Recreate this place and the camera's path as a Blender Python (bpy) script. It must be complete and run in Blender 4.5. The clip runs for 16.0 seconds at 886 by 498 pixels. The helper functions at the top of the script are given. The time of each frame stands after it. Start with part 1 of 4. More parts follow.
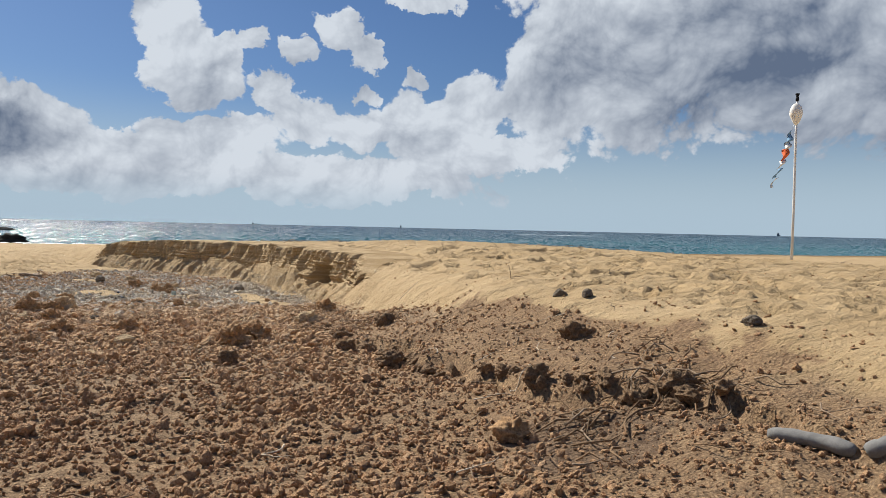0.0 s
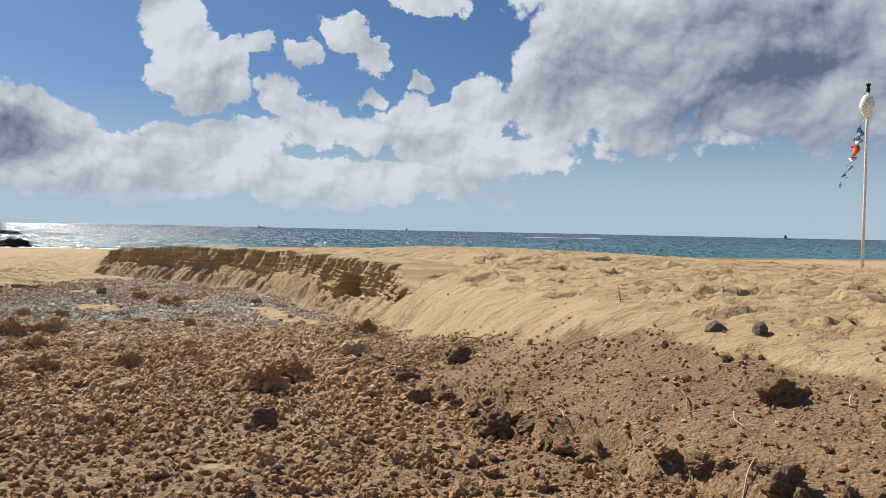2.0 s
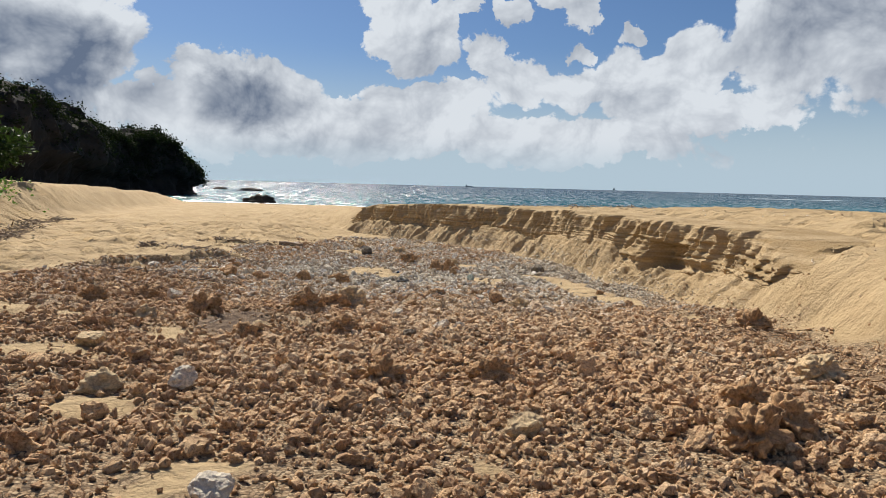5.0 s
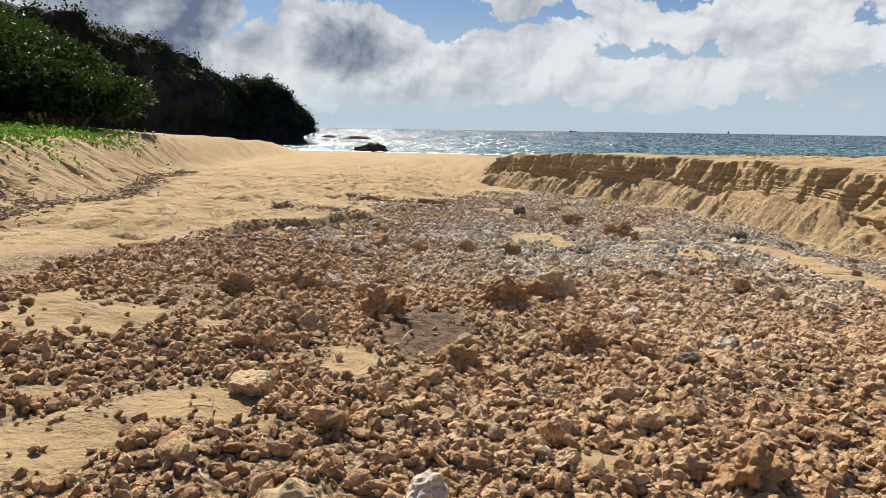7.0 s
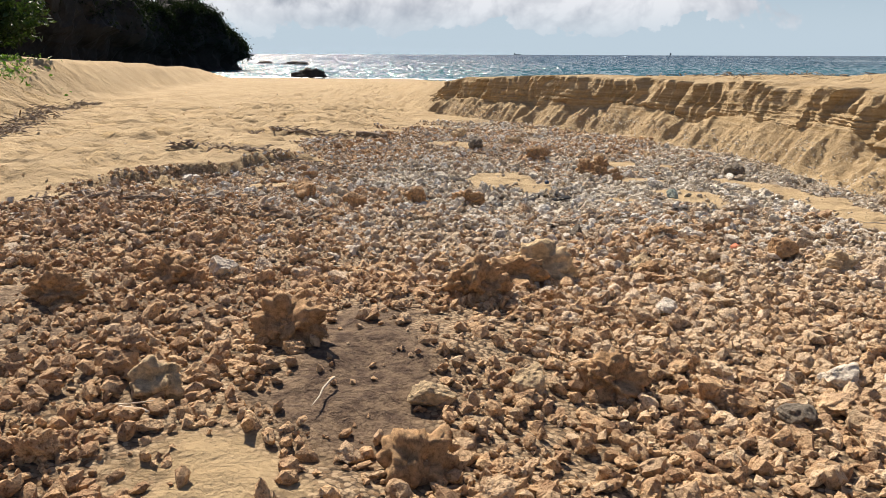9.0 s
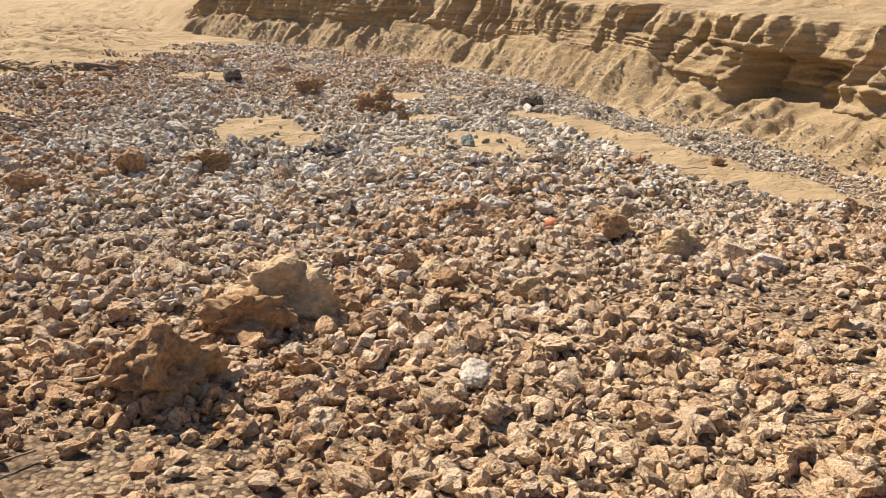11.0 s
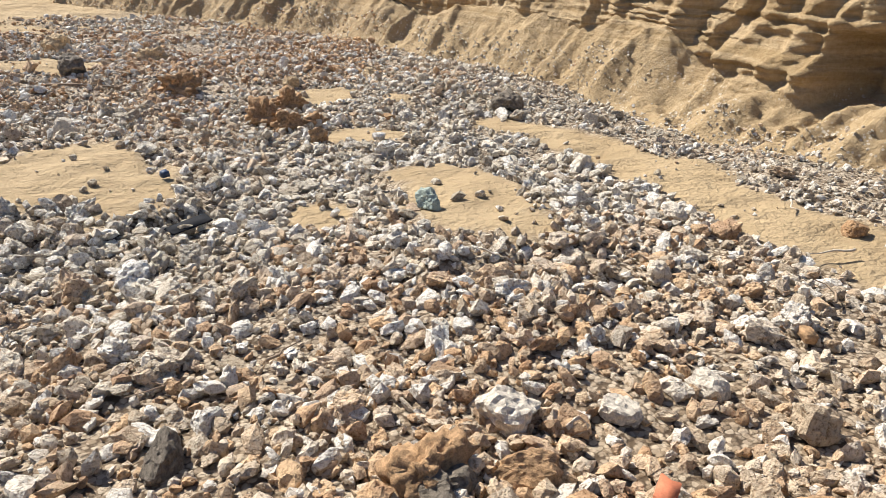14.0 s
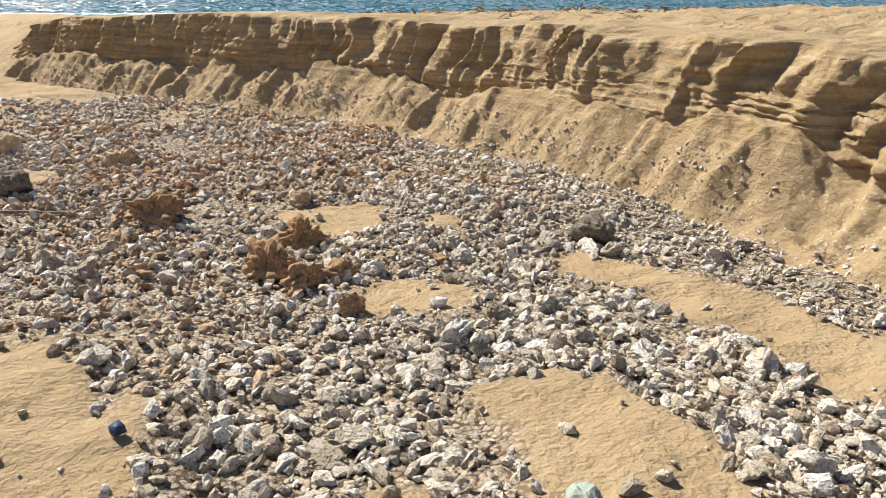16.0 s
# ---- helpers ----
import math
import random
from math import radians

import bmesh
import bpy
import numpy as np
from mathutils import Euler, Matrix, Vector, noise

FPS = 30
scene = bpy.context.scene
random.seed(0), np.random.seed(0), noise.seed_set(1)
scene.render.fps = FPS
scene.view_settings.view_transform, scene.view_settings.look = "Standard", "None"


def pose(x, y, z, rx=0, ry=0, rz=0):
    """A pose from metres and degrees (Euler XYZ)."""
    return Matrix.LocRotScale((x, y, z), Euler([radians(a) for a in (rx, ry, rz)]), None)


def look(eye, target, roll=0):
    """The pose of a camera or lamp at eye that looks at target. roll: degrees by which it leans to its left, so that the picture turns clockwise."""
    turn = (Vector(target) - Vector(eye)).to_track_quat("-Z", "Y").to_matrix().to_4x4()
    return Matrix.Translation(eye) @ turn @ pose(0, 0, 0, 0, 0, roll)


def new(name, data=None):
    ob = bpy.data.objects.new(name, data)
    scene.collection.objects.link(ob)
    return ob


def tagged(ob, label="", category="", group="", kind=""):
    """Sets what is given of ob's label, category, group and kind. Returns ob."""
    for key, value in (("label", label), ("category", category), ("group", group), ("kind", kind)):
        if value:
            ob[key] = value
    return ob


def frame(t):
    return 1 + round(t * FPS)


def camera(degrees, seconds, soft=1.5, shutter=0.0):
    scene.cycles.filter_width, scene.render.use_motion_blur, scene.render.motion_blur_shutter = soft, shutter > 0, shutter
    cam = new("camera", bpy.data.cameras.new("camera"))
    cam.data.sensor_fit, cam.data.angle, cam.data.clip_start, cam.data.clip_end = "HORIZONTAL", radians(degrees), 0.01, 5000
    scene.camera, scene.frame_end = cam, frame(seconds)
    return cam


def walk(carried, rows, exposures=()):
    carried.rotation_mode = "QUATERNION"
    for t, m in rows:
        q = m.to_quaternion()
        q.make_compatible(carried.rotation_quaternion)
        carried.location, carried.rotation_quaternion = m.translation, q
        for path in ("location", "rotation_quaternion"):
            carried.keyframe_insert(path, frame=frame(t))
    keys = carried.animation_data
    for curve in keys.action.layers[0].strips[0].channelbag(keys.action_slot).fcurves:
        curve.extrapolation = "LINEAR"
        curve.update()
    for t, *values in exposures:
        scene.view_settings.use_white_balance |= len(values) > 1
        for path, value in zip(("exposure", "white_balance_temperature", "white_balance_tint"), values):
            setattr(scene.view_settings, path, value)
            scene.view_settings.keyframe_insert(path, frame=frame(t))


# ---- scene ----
cam = camera(63.3, 16.0, soft=0.65)
PATH = [
    (0, (0.116, 0.473, 1.549), (0.796, 2.353, 1.491), 1.3),
    (0.5, (0.151, 1.111, 1.537), (0.828, 2.992, 1.476), 1.2),
    (1, (0.072, 1.777, 1.608), (0.745, 3.66, 1.55), 1.2),
    (1.5, (0.065, 2.384, 1.627), (0.736, 4.267, 1.573), 1.3),
    (2, (0.01, 3.004, 1.598), (0.675, 4.889, 1.547), 1.2),
    (2.5, (-0.048, 3.55, 1.623), (0.602, 5.441, 1.579), 1.2),
    (3, (-0.205, 4.271, 1.542), (0.405, 6.176, 1.512), 1.3),
    (3.5, (-0.422, 4.865, 1.613), (0.105, 6.794, 1.585), 1.3),
    (4, (-0.693, 5.477, 1.493), (-0.29, 7.435, 1.442), 1.5),
    (4.5, (-1.115, 6.017, 1.427), (-0.857, 7.998, 1.324), 1.6),
    (5, (-1.433, 6.548, 1.46), (-1.317, 8.537, 1.284), 1.5),
    (5.2, (-1.566, 6.777, 1.483), (-1.501, 8.766, 1.277), 1.4),
    (7.3, (-2.789, 9.456, 1.477), (-2.957, 11.42, 1.141), 0.7),
    (7.5, (-2.816, 9.706, 1.471), (-2.983, 11.669, 1.129), 0.6),
    (8, (-2.893, 10.292, 1.481), (-3.042, 12.251, 1.107), 0.4),
    (8.5, (-2.923, 10.883, 1.482), (-3.025, 12.832, 1.046), 0.2),
    (9, (-2.864, 11.405, 1.367), (-2.876, 13.335, 0.844), 0.2),
    (9.5, (-2.808, 11.841, 1.384), (-2.689, 13.74, 0.768), 0.4),
    (10, (-2.588, 12.269, 1.35), (-2.317, 14.129, 0.664), 0.7),
    (10.2, (-2.503, 12.47, 1.37), (-2.176, 14.314, 0.667), 0.8),
    (12.3, (-1.912, 14.747, 1.213), (-1.225, 16.459, 0.44), 0.6),
    (12.5, (-1.801, 14.922, 1.181), (-1.103, 16.625, 0.398), 0.7),
    (13, (-1.597, 15.428, 1.194), (-0.887, 17.117, 0.393), 0.8),
    (13.5, (-1.536, 15.969, 1.234), (-0.837, 17.658, 0.423), 1.0),
    (14, (-1.426, 16.508, 1.132), (-0.757, 18.209, 0.319), 1.2),
    (14.5, (-1.425, 17.04, 1.165), (-0.803, 18.76, 0.356), 1.1),
    (15, (-1.402, 17.629, 1.173), (-0.815, 19.371, 0.384), 1.0),
    (15.5, (-1.306, 18.231, 1.234), (-0.708, 19.984, 0.48), 0.8),
    (16, (-1.241, 18.618, 1.273), (-0.52, 20.352, 0.585), 0.5),
]
walk(cam, [(t, look(eye, target, roll)) for t, eye, target, roll in PATH],
     [(0, -0.26, 6050, 9), (3.5, -0.25, 6050, 9), (5.0, -0.17, 6200, 9), (7.5, -0.06, 6400, 11), (9.0, 0.0, 6400, 12), (10.0, 0.02, 6500, 14), (12.5, 0.05, 6150, 11), (14.5, 0.18, 5800, 9), (16, 0.08, 6000, 9)])

# ---- sun, sky and clouds ----
SUN_AZ, SUN_EL = -27.0, 45.0  # degrees from +y towards +x, and above the horizon
SEA = -1.0

sun = new("sun", bpy.data.lights.new("sun", "SUN"))
sun.data.energy, sun.data.angle, sun.data.color = 8.0, radians(0.6), (1.0, 0.90, 0.75)
_a, _e = radians(SUN_AZ), radians(SUN_EL)
SUN_DIR = Vector((math.sin(_a) * math.cos(_e), math.cos(_a) * math.cos(_e), math.sin(_e)))
sun.matrix_world = look(SUN_DIR * 50, (0, 0, 0))


class Nodes:
    """Short hand for building a node tree."""

    def __init__(self, tree):
        self.tree = tree
        tree.nodes.clear()

    def put(self, kind, **sets):
        node = self.tree.nodes.new(kind)
        for key, value in sets.items():
            if key in node.inputs:
                self.feed(node.inputs[key], value)
            else:
                setattr(node, key, value)
        return node

    def feed(self, socket, value):
        if isinstance(value, bpy.types.NodeSocket):
            self.tree.links.new(value, socket)
        elif hasattr(socket.default_value, "__len__") and isinstance(value, (tuple, list)) and len(value) == 3 and len(socket.default_value) == 4:
            socket.default_value = (*value, 1)
        else:
            socket.default_value = value

    def math(self, op, a, b=0.0, c=0.0, clamp=False):
        node = self.tree.nodes.new("ShaderNodeMath")
        node.operation, node.use_clamp = op, clamp
        for socket, value in zip(node.inputs, (a, b, c)):
            self.feed(socket, value)
        return node.outputs[0]

    def vec(self, op, a, b=(0, 0, 0), scale=1.0):
        node = self.tree.nodes.new("ShaderNodeVectorMath")
        node.operation = op
        self.feed(node.inputs[0], a), self.feed(node.inputs[1], b)
        if op == "SCALE":
            self.feed(node.inputs[3], scale)
        return node.outputs["Value" if op in ("LENGTH", "DOT_PRODUCT", "DISTANCE") else "Vector"]

    def mix(self, fac, a, b, blend="MIX"):
        node = self.tree.nodes.new("ShaderNodeMix")
        node.data_type, node.blend_type = "RGBA", blend
        self.feed(node.inputs[0], fac), self.feed(node.inputs[6], a), self.feed(node.inputs[7], b)
        return node.outputs[2]

    def ramp(self, fac, lo, hi, smooth=True, to=(0.0, 1.0)):
        node = self.tree.nodes.new("ShaderNodeMapRange")
        node.interpolation_type = "SMOOTHSTEP" if smooth else "LINEAR"
        for socket, value in zip(node.inputs, (fac, lo, hi, to[0], to[1])):
            self.feed(socket, value)
        return node.outputs[0]

    def noise(self, vector, scale, detail=4.0, rough=0.5, distort=0.0):
        return self.put("ShaderNodeTexNoise", Vector=vector, Scale=scale, Detail=detail, Roughness=rough, Distortion=distort).outputs[0]


world = bpy.data.worlds.new("world")
scene.world = world
world.use_nodes = True
w = Nodes(world.node_tree)
sky = w.put("ShaderNodeTexSky", sky_type="NISHITA", sun_disc=False, sun_elevation=radians(SUN_EL), sun_rotation=radians(SUN_AZ), air_density=1.0, dust_density=0.6, ozone_density=2.5)
ray = w.put("ShaderNodeTexCoord").outputs["Generated"]
xyz = w.put("ShaderNodeSeparateXYZ", Vector=ray)
az = w.math("MULTIPLY", w.math("ARCTAN2", xyz.outputs[0], xyz.outputs[1]), 57.2958)
el = w.math("MULTIPLY", w.math("ARCSINE", xyz.outputs[2]), 57.2958)
flat = w.put("ShaderNodeCombineXYZ", X=w.math("MULTIPLY", az, 0.0175), Y=w.math("MULTIPLY", el, 0.0190), Z=0.37).outputs[0]
wob = w.put("ShaderNodeTexNoise", Vector=flat, Scale=6.0, Detail=2.0)
warped = w.vec("ADD", flat, w.vec("SCALE", w.vec("SUBTRACT", wob.outputs["Color"], (0.5, 0.5, 0.5)), scale=0.09))
ragged = w.put("ShaderNodeTexNoise", Vector=flat, Scale=30.0, Detail=5.0, Roughness=0.6)
frayed = w.vec("ADD", warped, w.vec("SCALE", w.vec("SUBTRACT", ragged.outputs["Color"], (0.5, 0.5, 0.5)), scale=0.055))
bent = w.put("ShaderNodeSeparateXYZ", Vector=frayed)
az_bent, el_bent = w.math("DIVIDE", bent.outputs[0], 0.0175), w.math("DIVIDE", bent.outputs[1], 0.0190)
puff = w.noise(warped, 7.0, 10.0, 0.60)
def billow(at):
    """Round heads of cumulus, 1 in the middle of a head and 0 in the creases."""
    heads = w.put("ShaderNodeTexVoronoi", Vector=at, Scale=19.0, Detail=3.0, Roughness=0.55, Lacunarity=2.2, normalize=True)
    return w.math("SUBTRACT", 1.0, w.math("MULTIPLY", heads.outputs["Distance"], 1.35))


fluff = billow(warped)
fluff_up = billow(w.vec("ADD", warped, (-0.006, 0.010, 0.0)))
puff_up = w.noise(w.vec("ADD", warped, (-0.014, 0.022, 0.0)), 7.5, 2.0, 0.4)
puff_lo = w.noise(warped, 7.5, 2.0, 0.4)
# the cumulus banks of that day: azimuth, elevation, half width, half height in degrees
BANKS = [(38.5, 13.4, 13.5, 7.0), (29.0, 11.5, 5.0, 4.8), (36.0, 19.5, 10.5, 5.0), (48.5, 12.8, 12.0, 6.8), (-12.0, 7.0, 6.4, 2.7), (-24.5, 9.0, 4.6, 5.0), (-31.0, 10.8, 6.0, 6.0), (60.0, 15.0, 12.0, 10.0),
         (-2.0, 15.6, 2.3, 2.6), (-0.2, 12.6, 2.6, 2.4), (1.6, 10.0, 2.8, 2.0), (3.0, 13.0, 1.2, 1.5), (6.4, 9.9, 2.1, 1.9), (9.0, 8.2, 3.2, 1.9), (13.5, 7.8, 4.0, 2.1), (17.6, 8.6, 4.0, 2.5), (21.6, 9.4, 3.3, 2.9),
         (11.0, 15.3, 1.7, 1.5), (12.8, 13.6, 1.3, 1.3), (17.0, 12.2, 1.2, 0.9), (13.0, 10.8, 1.3, 0.8), (8.1, 13.3, 1.2, 1.2), (5.0, 14.2, 1.1, 1.0), (17.6, 18.2, 3.2, 1.2),
         (-6.0, 5.6, 5.5, 1.5), (2.0, 6.4, 5.0, 1.8), (0.0, 3.6, 24.0, 1.9), (22.0, 5.8, 7.0, 1.7), (-18.5, 5.2, 5.0, 1.9), (25.0, 27.0, 16.0, 5.0)]
SHADED = (0, 3, 4, 5, 6, 7)  # the deep ones, grey below
thick, under = None, None
for number, (a0, e0, ra, re) in enumerate(BANKS):
    dx = w.math("DIVIDE", w.math("SUBTRACT", az_bent, a0), ra)
    dy = w.math("DIVIDE", w.math("SUBTRACT", el_bent, e0), re)
    body = w.math("SUBTRACT", 1.0, w.math("ADD", w.math("MULTIPLY", dx, dx), w.math("MULTIPLY", dy, dy)))
    body = w.math("MAXIMUM", body, -1.5)
    thick = body if thick is None else w.math("SMOOTH_MAX", thick, body, 0.3)
    if number in SHADED:
        low = w.math("SUBTRACT", body, w.math("MULTIPLY", dy, 0.7))
        under = low if under is None else w.math("SMOOTH_MAX", under, low, 0.25)
# elsewhere round the sky, scattered cumulus
far_off = w.ramp(w.math("ABSOLUTE", w.math("SUBTRACT", az, 12.0)), 55.0, 75.0)
loose = w.math("MULTIPLY", w.ramp(w.noise(ray, 2.2, 3.0), 0.5, 0.7), far_off)
thick = w.math("MAXIMUM", thick, w.math("SUBTRACT", w.math("MULTIPLY", loose, 1.6), 1.0))
edge = w.math("ADD", thick, w.math("ADD", w.math("MULTIPLY", w.math("SUBTRACT", puff, 0.5), 2.3), w.math("MULTIPLY", w.math("SUBTRACT", fluff, 0.5), 1.5)))
cover = w.ramp(edge, -0.06, 0.20)
relief = w.math("ADD", w.math("MULTIPLY", w.math("SUBTRACT", puff_lo, puff_up), 2.4), w.math("ADD", w.math("MULTIPLY", w.math("SUBTRACT", fluff, fluff_up), 0.6), w.math("MULTIPLY", w.math("SUBTRACT", fluff, 0.55), 0.55)))
deep = w.ramp(w.math("ADD", under, w.math("MULTIPLY", w.math("SUBTRACT", puff_lo, 0.5), 2.0)), 0.05, 1.15)
bright = w.math("ADD", w.math("SUBTRACT", 0.79, w.math("MULTIPLY", deep, 0.58)), relief, clamp=True)
cloud = w.mix(bright, (0.15, 0.19, 0.27), (0.82, 0.84, 0.86))
blue = w.mix(1.0, sky.outputs[0], (0.050, 0.060, 0.075), "MULTIPLY")
clear = w.mix(w.ramp(el, 11.0, 1.0), blue, (0.52, 0.63, 0.70))
cover = w.math("MULTIPLY", cover, w.ramp(el, 0.6, 4.2, to=(0.25, 1.0)))
w.put("ShaderNodeOutputWorld", Surface=w.put("ShaderNodeBackground", Color=w.mix(cover, clear, cloud), Strength=1.0).outputs[0])


# ---- materials ----
def material(name):
    m = bpy.data.materials.new(name)
    m.use_nodes = True
    return m, Nodes(m.node_tree)


def finish(n, color, rough, height=None, dist=0.01, strength=0.6, **more):
    b = n.put("ShaderNodeBsdfPrincipled", **{"Base Color": color, "Roughness": rough, "Specular IOR Level": 0.25, **more})
    if height is not None:
        n.feed(b.inputs["Normal"], n.put("ShaderNodeBump", Height=height, Distance=dist, Strength=strength).outputs[0])
    n.put("ShaderNodeOutputMaterial", Surface=b.outputs[0])


def place(n):
    return n.put("ShaderNodeNewGeometry").outputs["Position"]


def attr(n, name):
    return n.put("ShaderNodeAttribute", attribute_name=name).outputs["Fac"]


def ground_material():
    m, n = material("beach_ground")
    p = place(n)
    grain = n.noise(p, 260.0, 3.0, 0.7)
    speck = n.noise(p, 45.0, 4.0, 0.6)
    patch = n.noise(p, 1.1, 5.0, 0.6)
    sand = n.mix(n.ramp(patch, 0.3, 0.7), (0.41, 0.295, 0.155), (0.51, 0.38, 0.215))
    sand = n.mix(n.ramp(grain, 0.3, 0.75), n.mix(0.35, sand, (0.30, 0.20, 0.10)), sand)
    soil = n.mix(n.ramp(speck, 0.35, 0.65), (0.165, 0.102, 0.056), (0.36, 0.242, 0.132))
    soil = n.mix(n.ramp(n.noise(p, 3.0, 4.0), 0.35, 0.65), soil, n.mix(0.35, soil, (0.16, 0.095, 0.055)))
    cell = n.put("ShaderNodeTexVoronoi", Vector=n.vec("ADD", p, n.vec("SCALE", n.put("ShaderNodeTexNoise", Vector=p, Scale=30.0).outputs["Color"], scale=0.02)), Scale=42.0)
    pick = n.put("ShaderNodeSeparateXYZ", Vector=cell.outputs["Color"]).outputs[0]
    gravel = n.mix(n.ramp(pick, 0.1, 0.95, False), (0.22, 0.14, 0.075), (0.50, 0.37, 0.23))
    where = n.put("ShaderNodeSeparateXYZ", Vector=p)
    bleached = n.math("MULTIPLY", n.ramp(where.outputs[1], 15.0, 20.0), n.ramp(where.outputs[0], -5.0, -2.0))
    gravel = n.mix(n.math("MULTIPLY", bleached, 0.85), gravel, n.mix(n.ramp(pick, 0.1, 0.95, False), (0.30, 0.235, 0.16), (0.58, 0.49, 0.37)))
    # darker between the pebble cells: crevice shade painted into the gravel colour
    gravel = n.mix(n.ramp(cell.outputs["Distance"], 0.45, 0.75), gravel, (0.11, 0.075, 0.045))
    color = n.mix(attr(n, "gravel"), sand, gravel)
    color = n.mix(attr(n, "soil"), color, soil)
    damp = n.mix(n.ramp(n.noise(p, 12.0, 5.0, 0.7), 0.35, 0.65), (0.095, 0.058, 0.038), (0.25, 0.17, 0.105))
    color = n.mix(attr(n, "damp"), color, damp)
    wet = n.mix(1.0, color, (0.5, 0.45, 0.4), "MULTIPLY")
    color = n.mix(n.ramp(n.put("ShaderNodeSeparateXYZ", Vector=p).outputs[2], -0.75, -0.92), color, wet)
    pebble = cell.outputs["Distance"]
    h = n.math("ADD", n.math("MULTIPLY", grain, 0.3), n.math("ADD", n.math("MULTIPLY", speck, 1.0), n.math("ADD", n.math("MULTIPLY", n.noise(p, 13.0, 5.0, 0.6), 1.8), n.math("MULTIPLY", n.noise(n.vec("MULTIPLY", p, (1.0, 1.5, 1.0)), 2.3, 4.0, 0.6), 6.0))))
    h = n.math("SUBTRACT", h, n.math("MULTIPLY", pebble, n.math("MULTIPLY", n.math("ADD", attr(n, "gravel"), n.math("MULTIPLY", attr(n, "soil"), 0.1)), 0.45)))
    h = n.math("ADD", h, n.math("MULTIPLY", attr(n, "damp"), n.math("MULTIPLY", n.noise(p, 16.0, 6.0, 0.7), 4.0)))
    finish(n, color, 0.92, h, 0.022, 0.9)
    return m


def stone_material(name, dark, light, warm, each="island"):
    """Coral rubble: pale grey, cream and rusty pieces, pitted and dusted with sand."""
    m, n = material(name)
    p = place(n)
    if each == "island":
        pick = n.put("ShaderNodeNewGeometry").outputs["Random Per Island"]
    else:
        pick = n.put("ShaderNodeObjectInfo").outputs["Random"]
    other = n.math("FRACT", n.math("MULTIPLY", pick, 37.31))
    y = n.put("ShaderNodeSeparateXYZ", Vector=p).outputs[1]
    # the bed turns from rusty, sand-stained rubble inland to bleached coral by the berm
    x = n.put("ShaderNodeSeparateXYZ", Vector=p).outputs[0]
    lie = n.math("ADD", n.math("MULTIPLY", n.math("SUBTRACT", n.noise(p, 0.45, 3.0), 0.5), 1.5), n.ramp(y, 9.0, 21.8, False))
    lie = n.math("SUBTRACT", lie, n.ramp(x, -2.0, -5.0, to=(0.0, 0.45)))
    lie = n.math("SUBTRACT", lie, n.ramp(y, 21.5, 27.0, to=(0.0, 0.42)))
    tint = n.math("ADD", n.math("MULTIPLY", n.math("SUBTRACT", other, 0.5), 0.9), lie)
    stain = n.mix(n.ramp(n.noise(p, 9.0, 4.0), 0.35, 0.65), n.mix(n.ramp(y, 6.0, 11.0), (0.50, 0.31, 0.165), warm), dark)
    cream = n.mix(n.ramp(y, 15.5, 20.5), (0.80, 0.60, 0.39), light)
    third = n.math("FRACT", n.math("MULTIPLY", pick, 91.7))
    dun = n.mix(n.ramp(y, 15.5, 20.5), (0.54, 0.39, 0.24), (0.45, 0.38, 0.28))
    pale = n.mix(n.ramp(third, 0.1, 0.9, False), dun, cream)
    pale = n.mix(n.math("MULTIPLY", n.ramp(other, 0.7, 0.9), n.ramp(y, 14.0, 21.0)), pale, (0.86, 0.81, 0.72))
    color = n.mix(n.ramp(tint, 0.15, 0.85), stain, pale)
    fine = n.noise(p, 70.0, 5.0, 0.65)
    color = n.mix(n.ramp(fine, 0.30, 0.55), n.mix(1.0, color, (0.50, 0.43, 0.36), "MULTIPLY"), color)
    pits = n.put("ShaderNodeTexVoronoi", Vector=p, Scale=85.0).outputs["Distance"]
    h = n.math("ADD", n.math("MULTIPLY", n.ramp(pits, 0.0, 0.35), 0.6), n.math("MULTIPLY", fine, 1.2))
    finish(n, color, 0.9, h, 0.016, 1.0)
    return m


def plain_material(name, color, rough=0.7, vary=0.25, scale=20.0, bump=0.004, **more):
    m, n = material(name)
    p = n.put("ShaderNodeTexCoord").outputs["Object"]
    a = n.noise(p, scale, 5.0, 0.6)
    b = n.noise(p, scale * 6, 3.0, 0.6)
    k = n.math("ADD", n.math("MULTIPLY", a, 0.7), n.math("MULTIPLY", b, 0.3))
    dull = tuple(c * (1 - vary) for c in color)
    lit = tuple(min(1, c * (1 + vary)) for c in color)
    finish(n, n.mix(n.ramp(k, 0.3, 0.7), dull, lit), rough, k, bump, 0.7, **more)
    return m


def leaf_material(name, dark, light, sheen=0.45, thin=0.35):
    m, n = material(name)
    pick = n.put("ShaderNodeNewGeometry").outputs["Random Per Island"]
    color = n.mix(pick, dark, light)
    b = n.put("ShaderNodeBsdfPrincipled", **{"Base Color": color, "Roughness": sheen, "Specular IOR Level": 0.25})
    t = n.put("ShaderNodeBsdfTranslucent", Color=n.mix(0.5, color, (0.16, 0.30, 0.03)))
    both = n.put("ShaderNodeMixShader", Fac=thin)
    n.feed(both.inputs[1], b.outputs[0]), n.feed(both.inputs[2], t.outputs[0])
    n.put("ShaderNodeOutputMaterial", Surface=both.outputs[0])
    return m


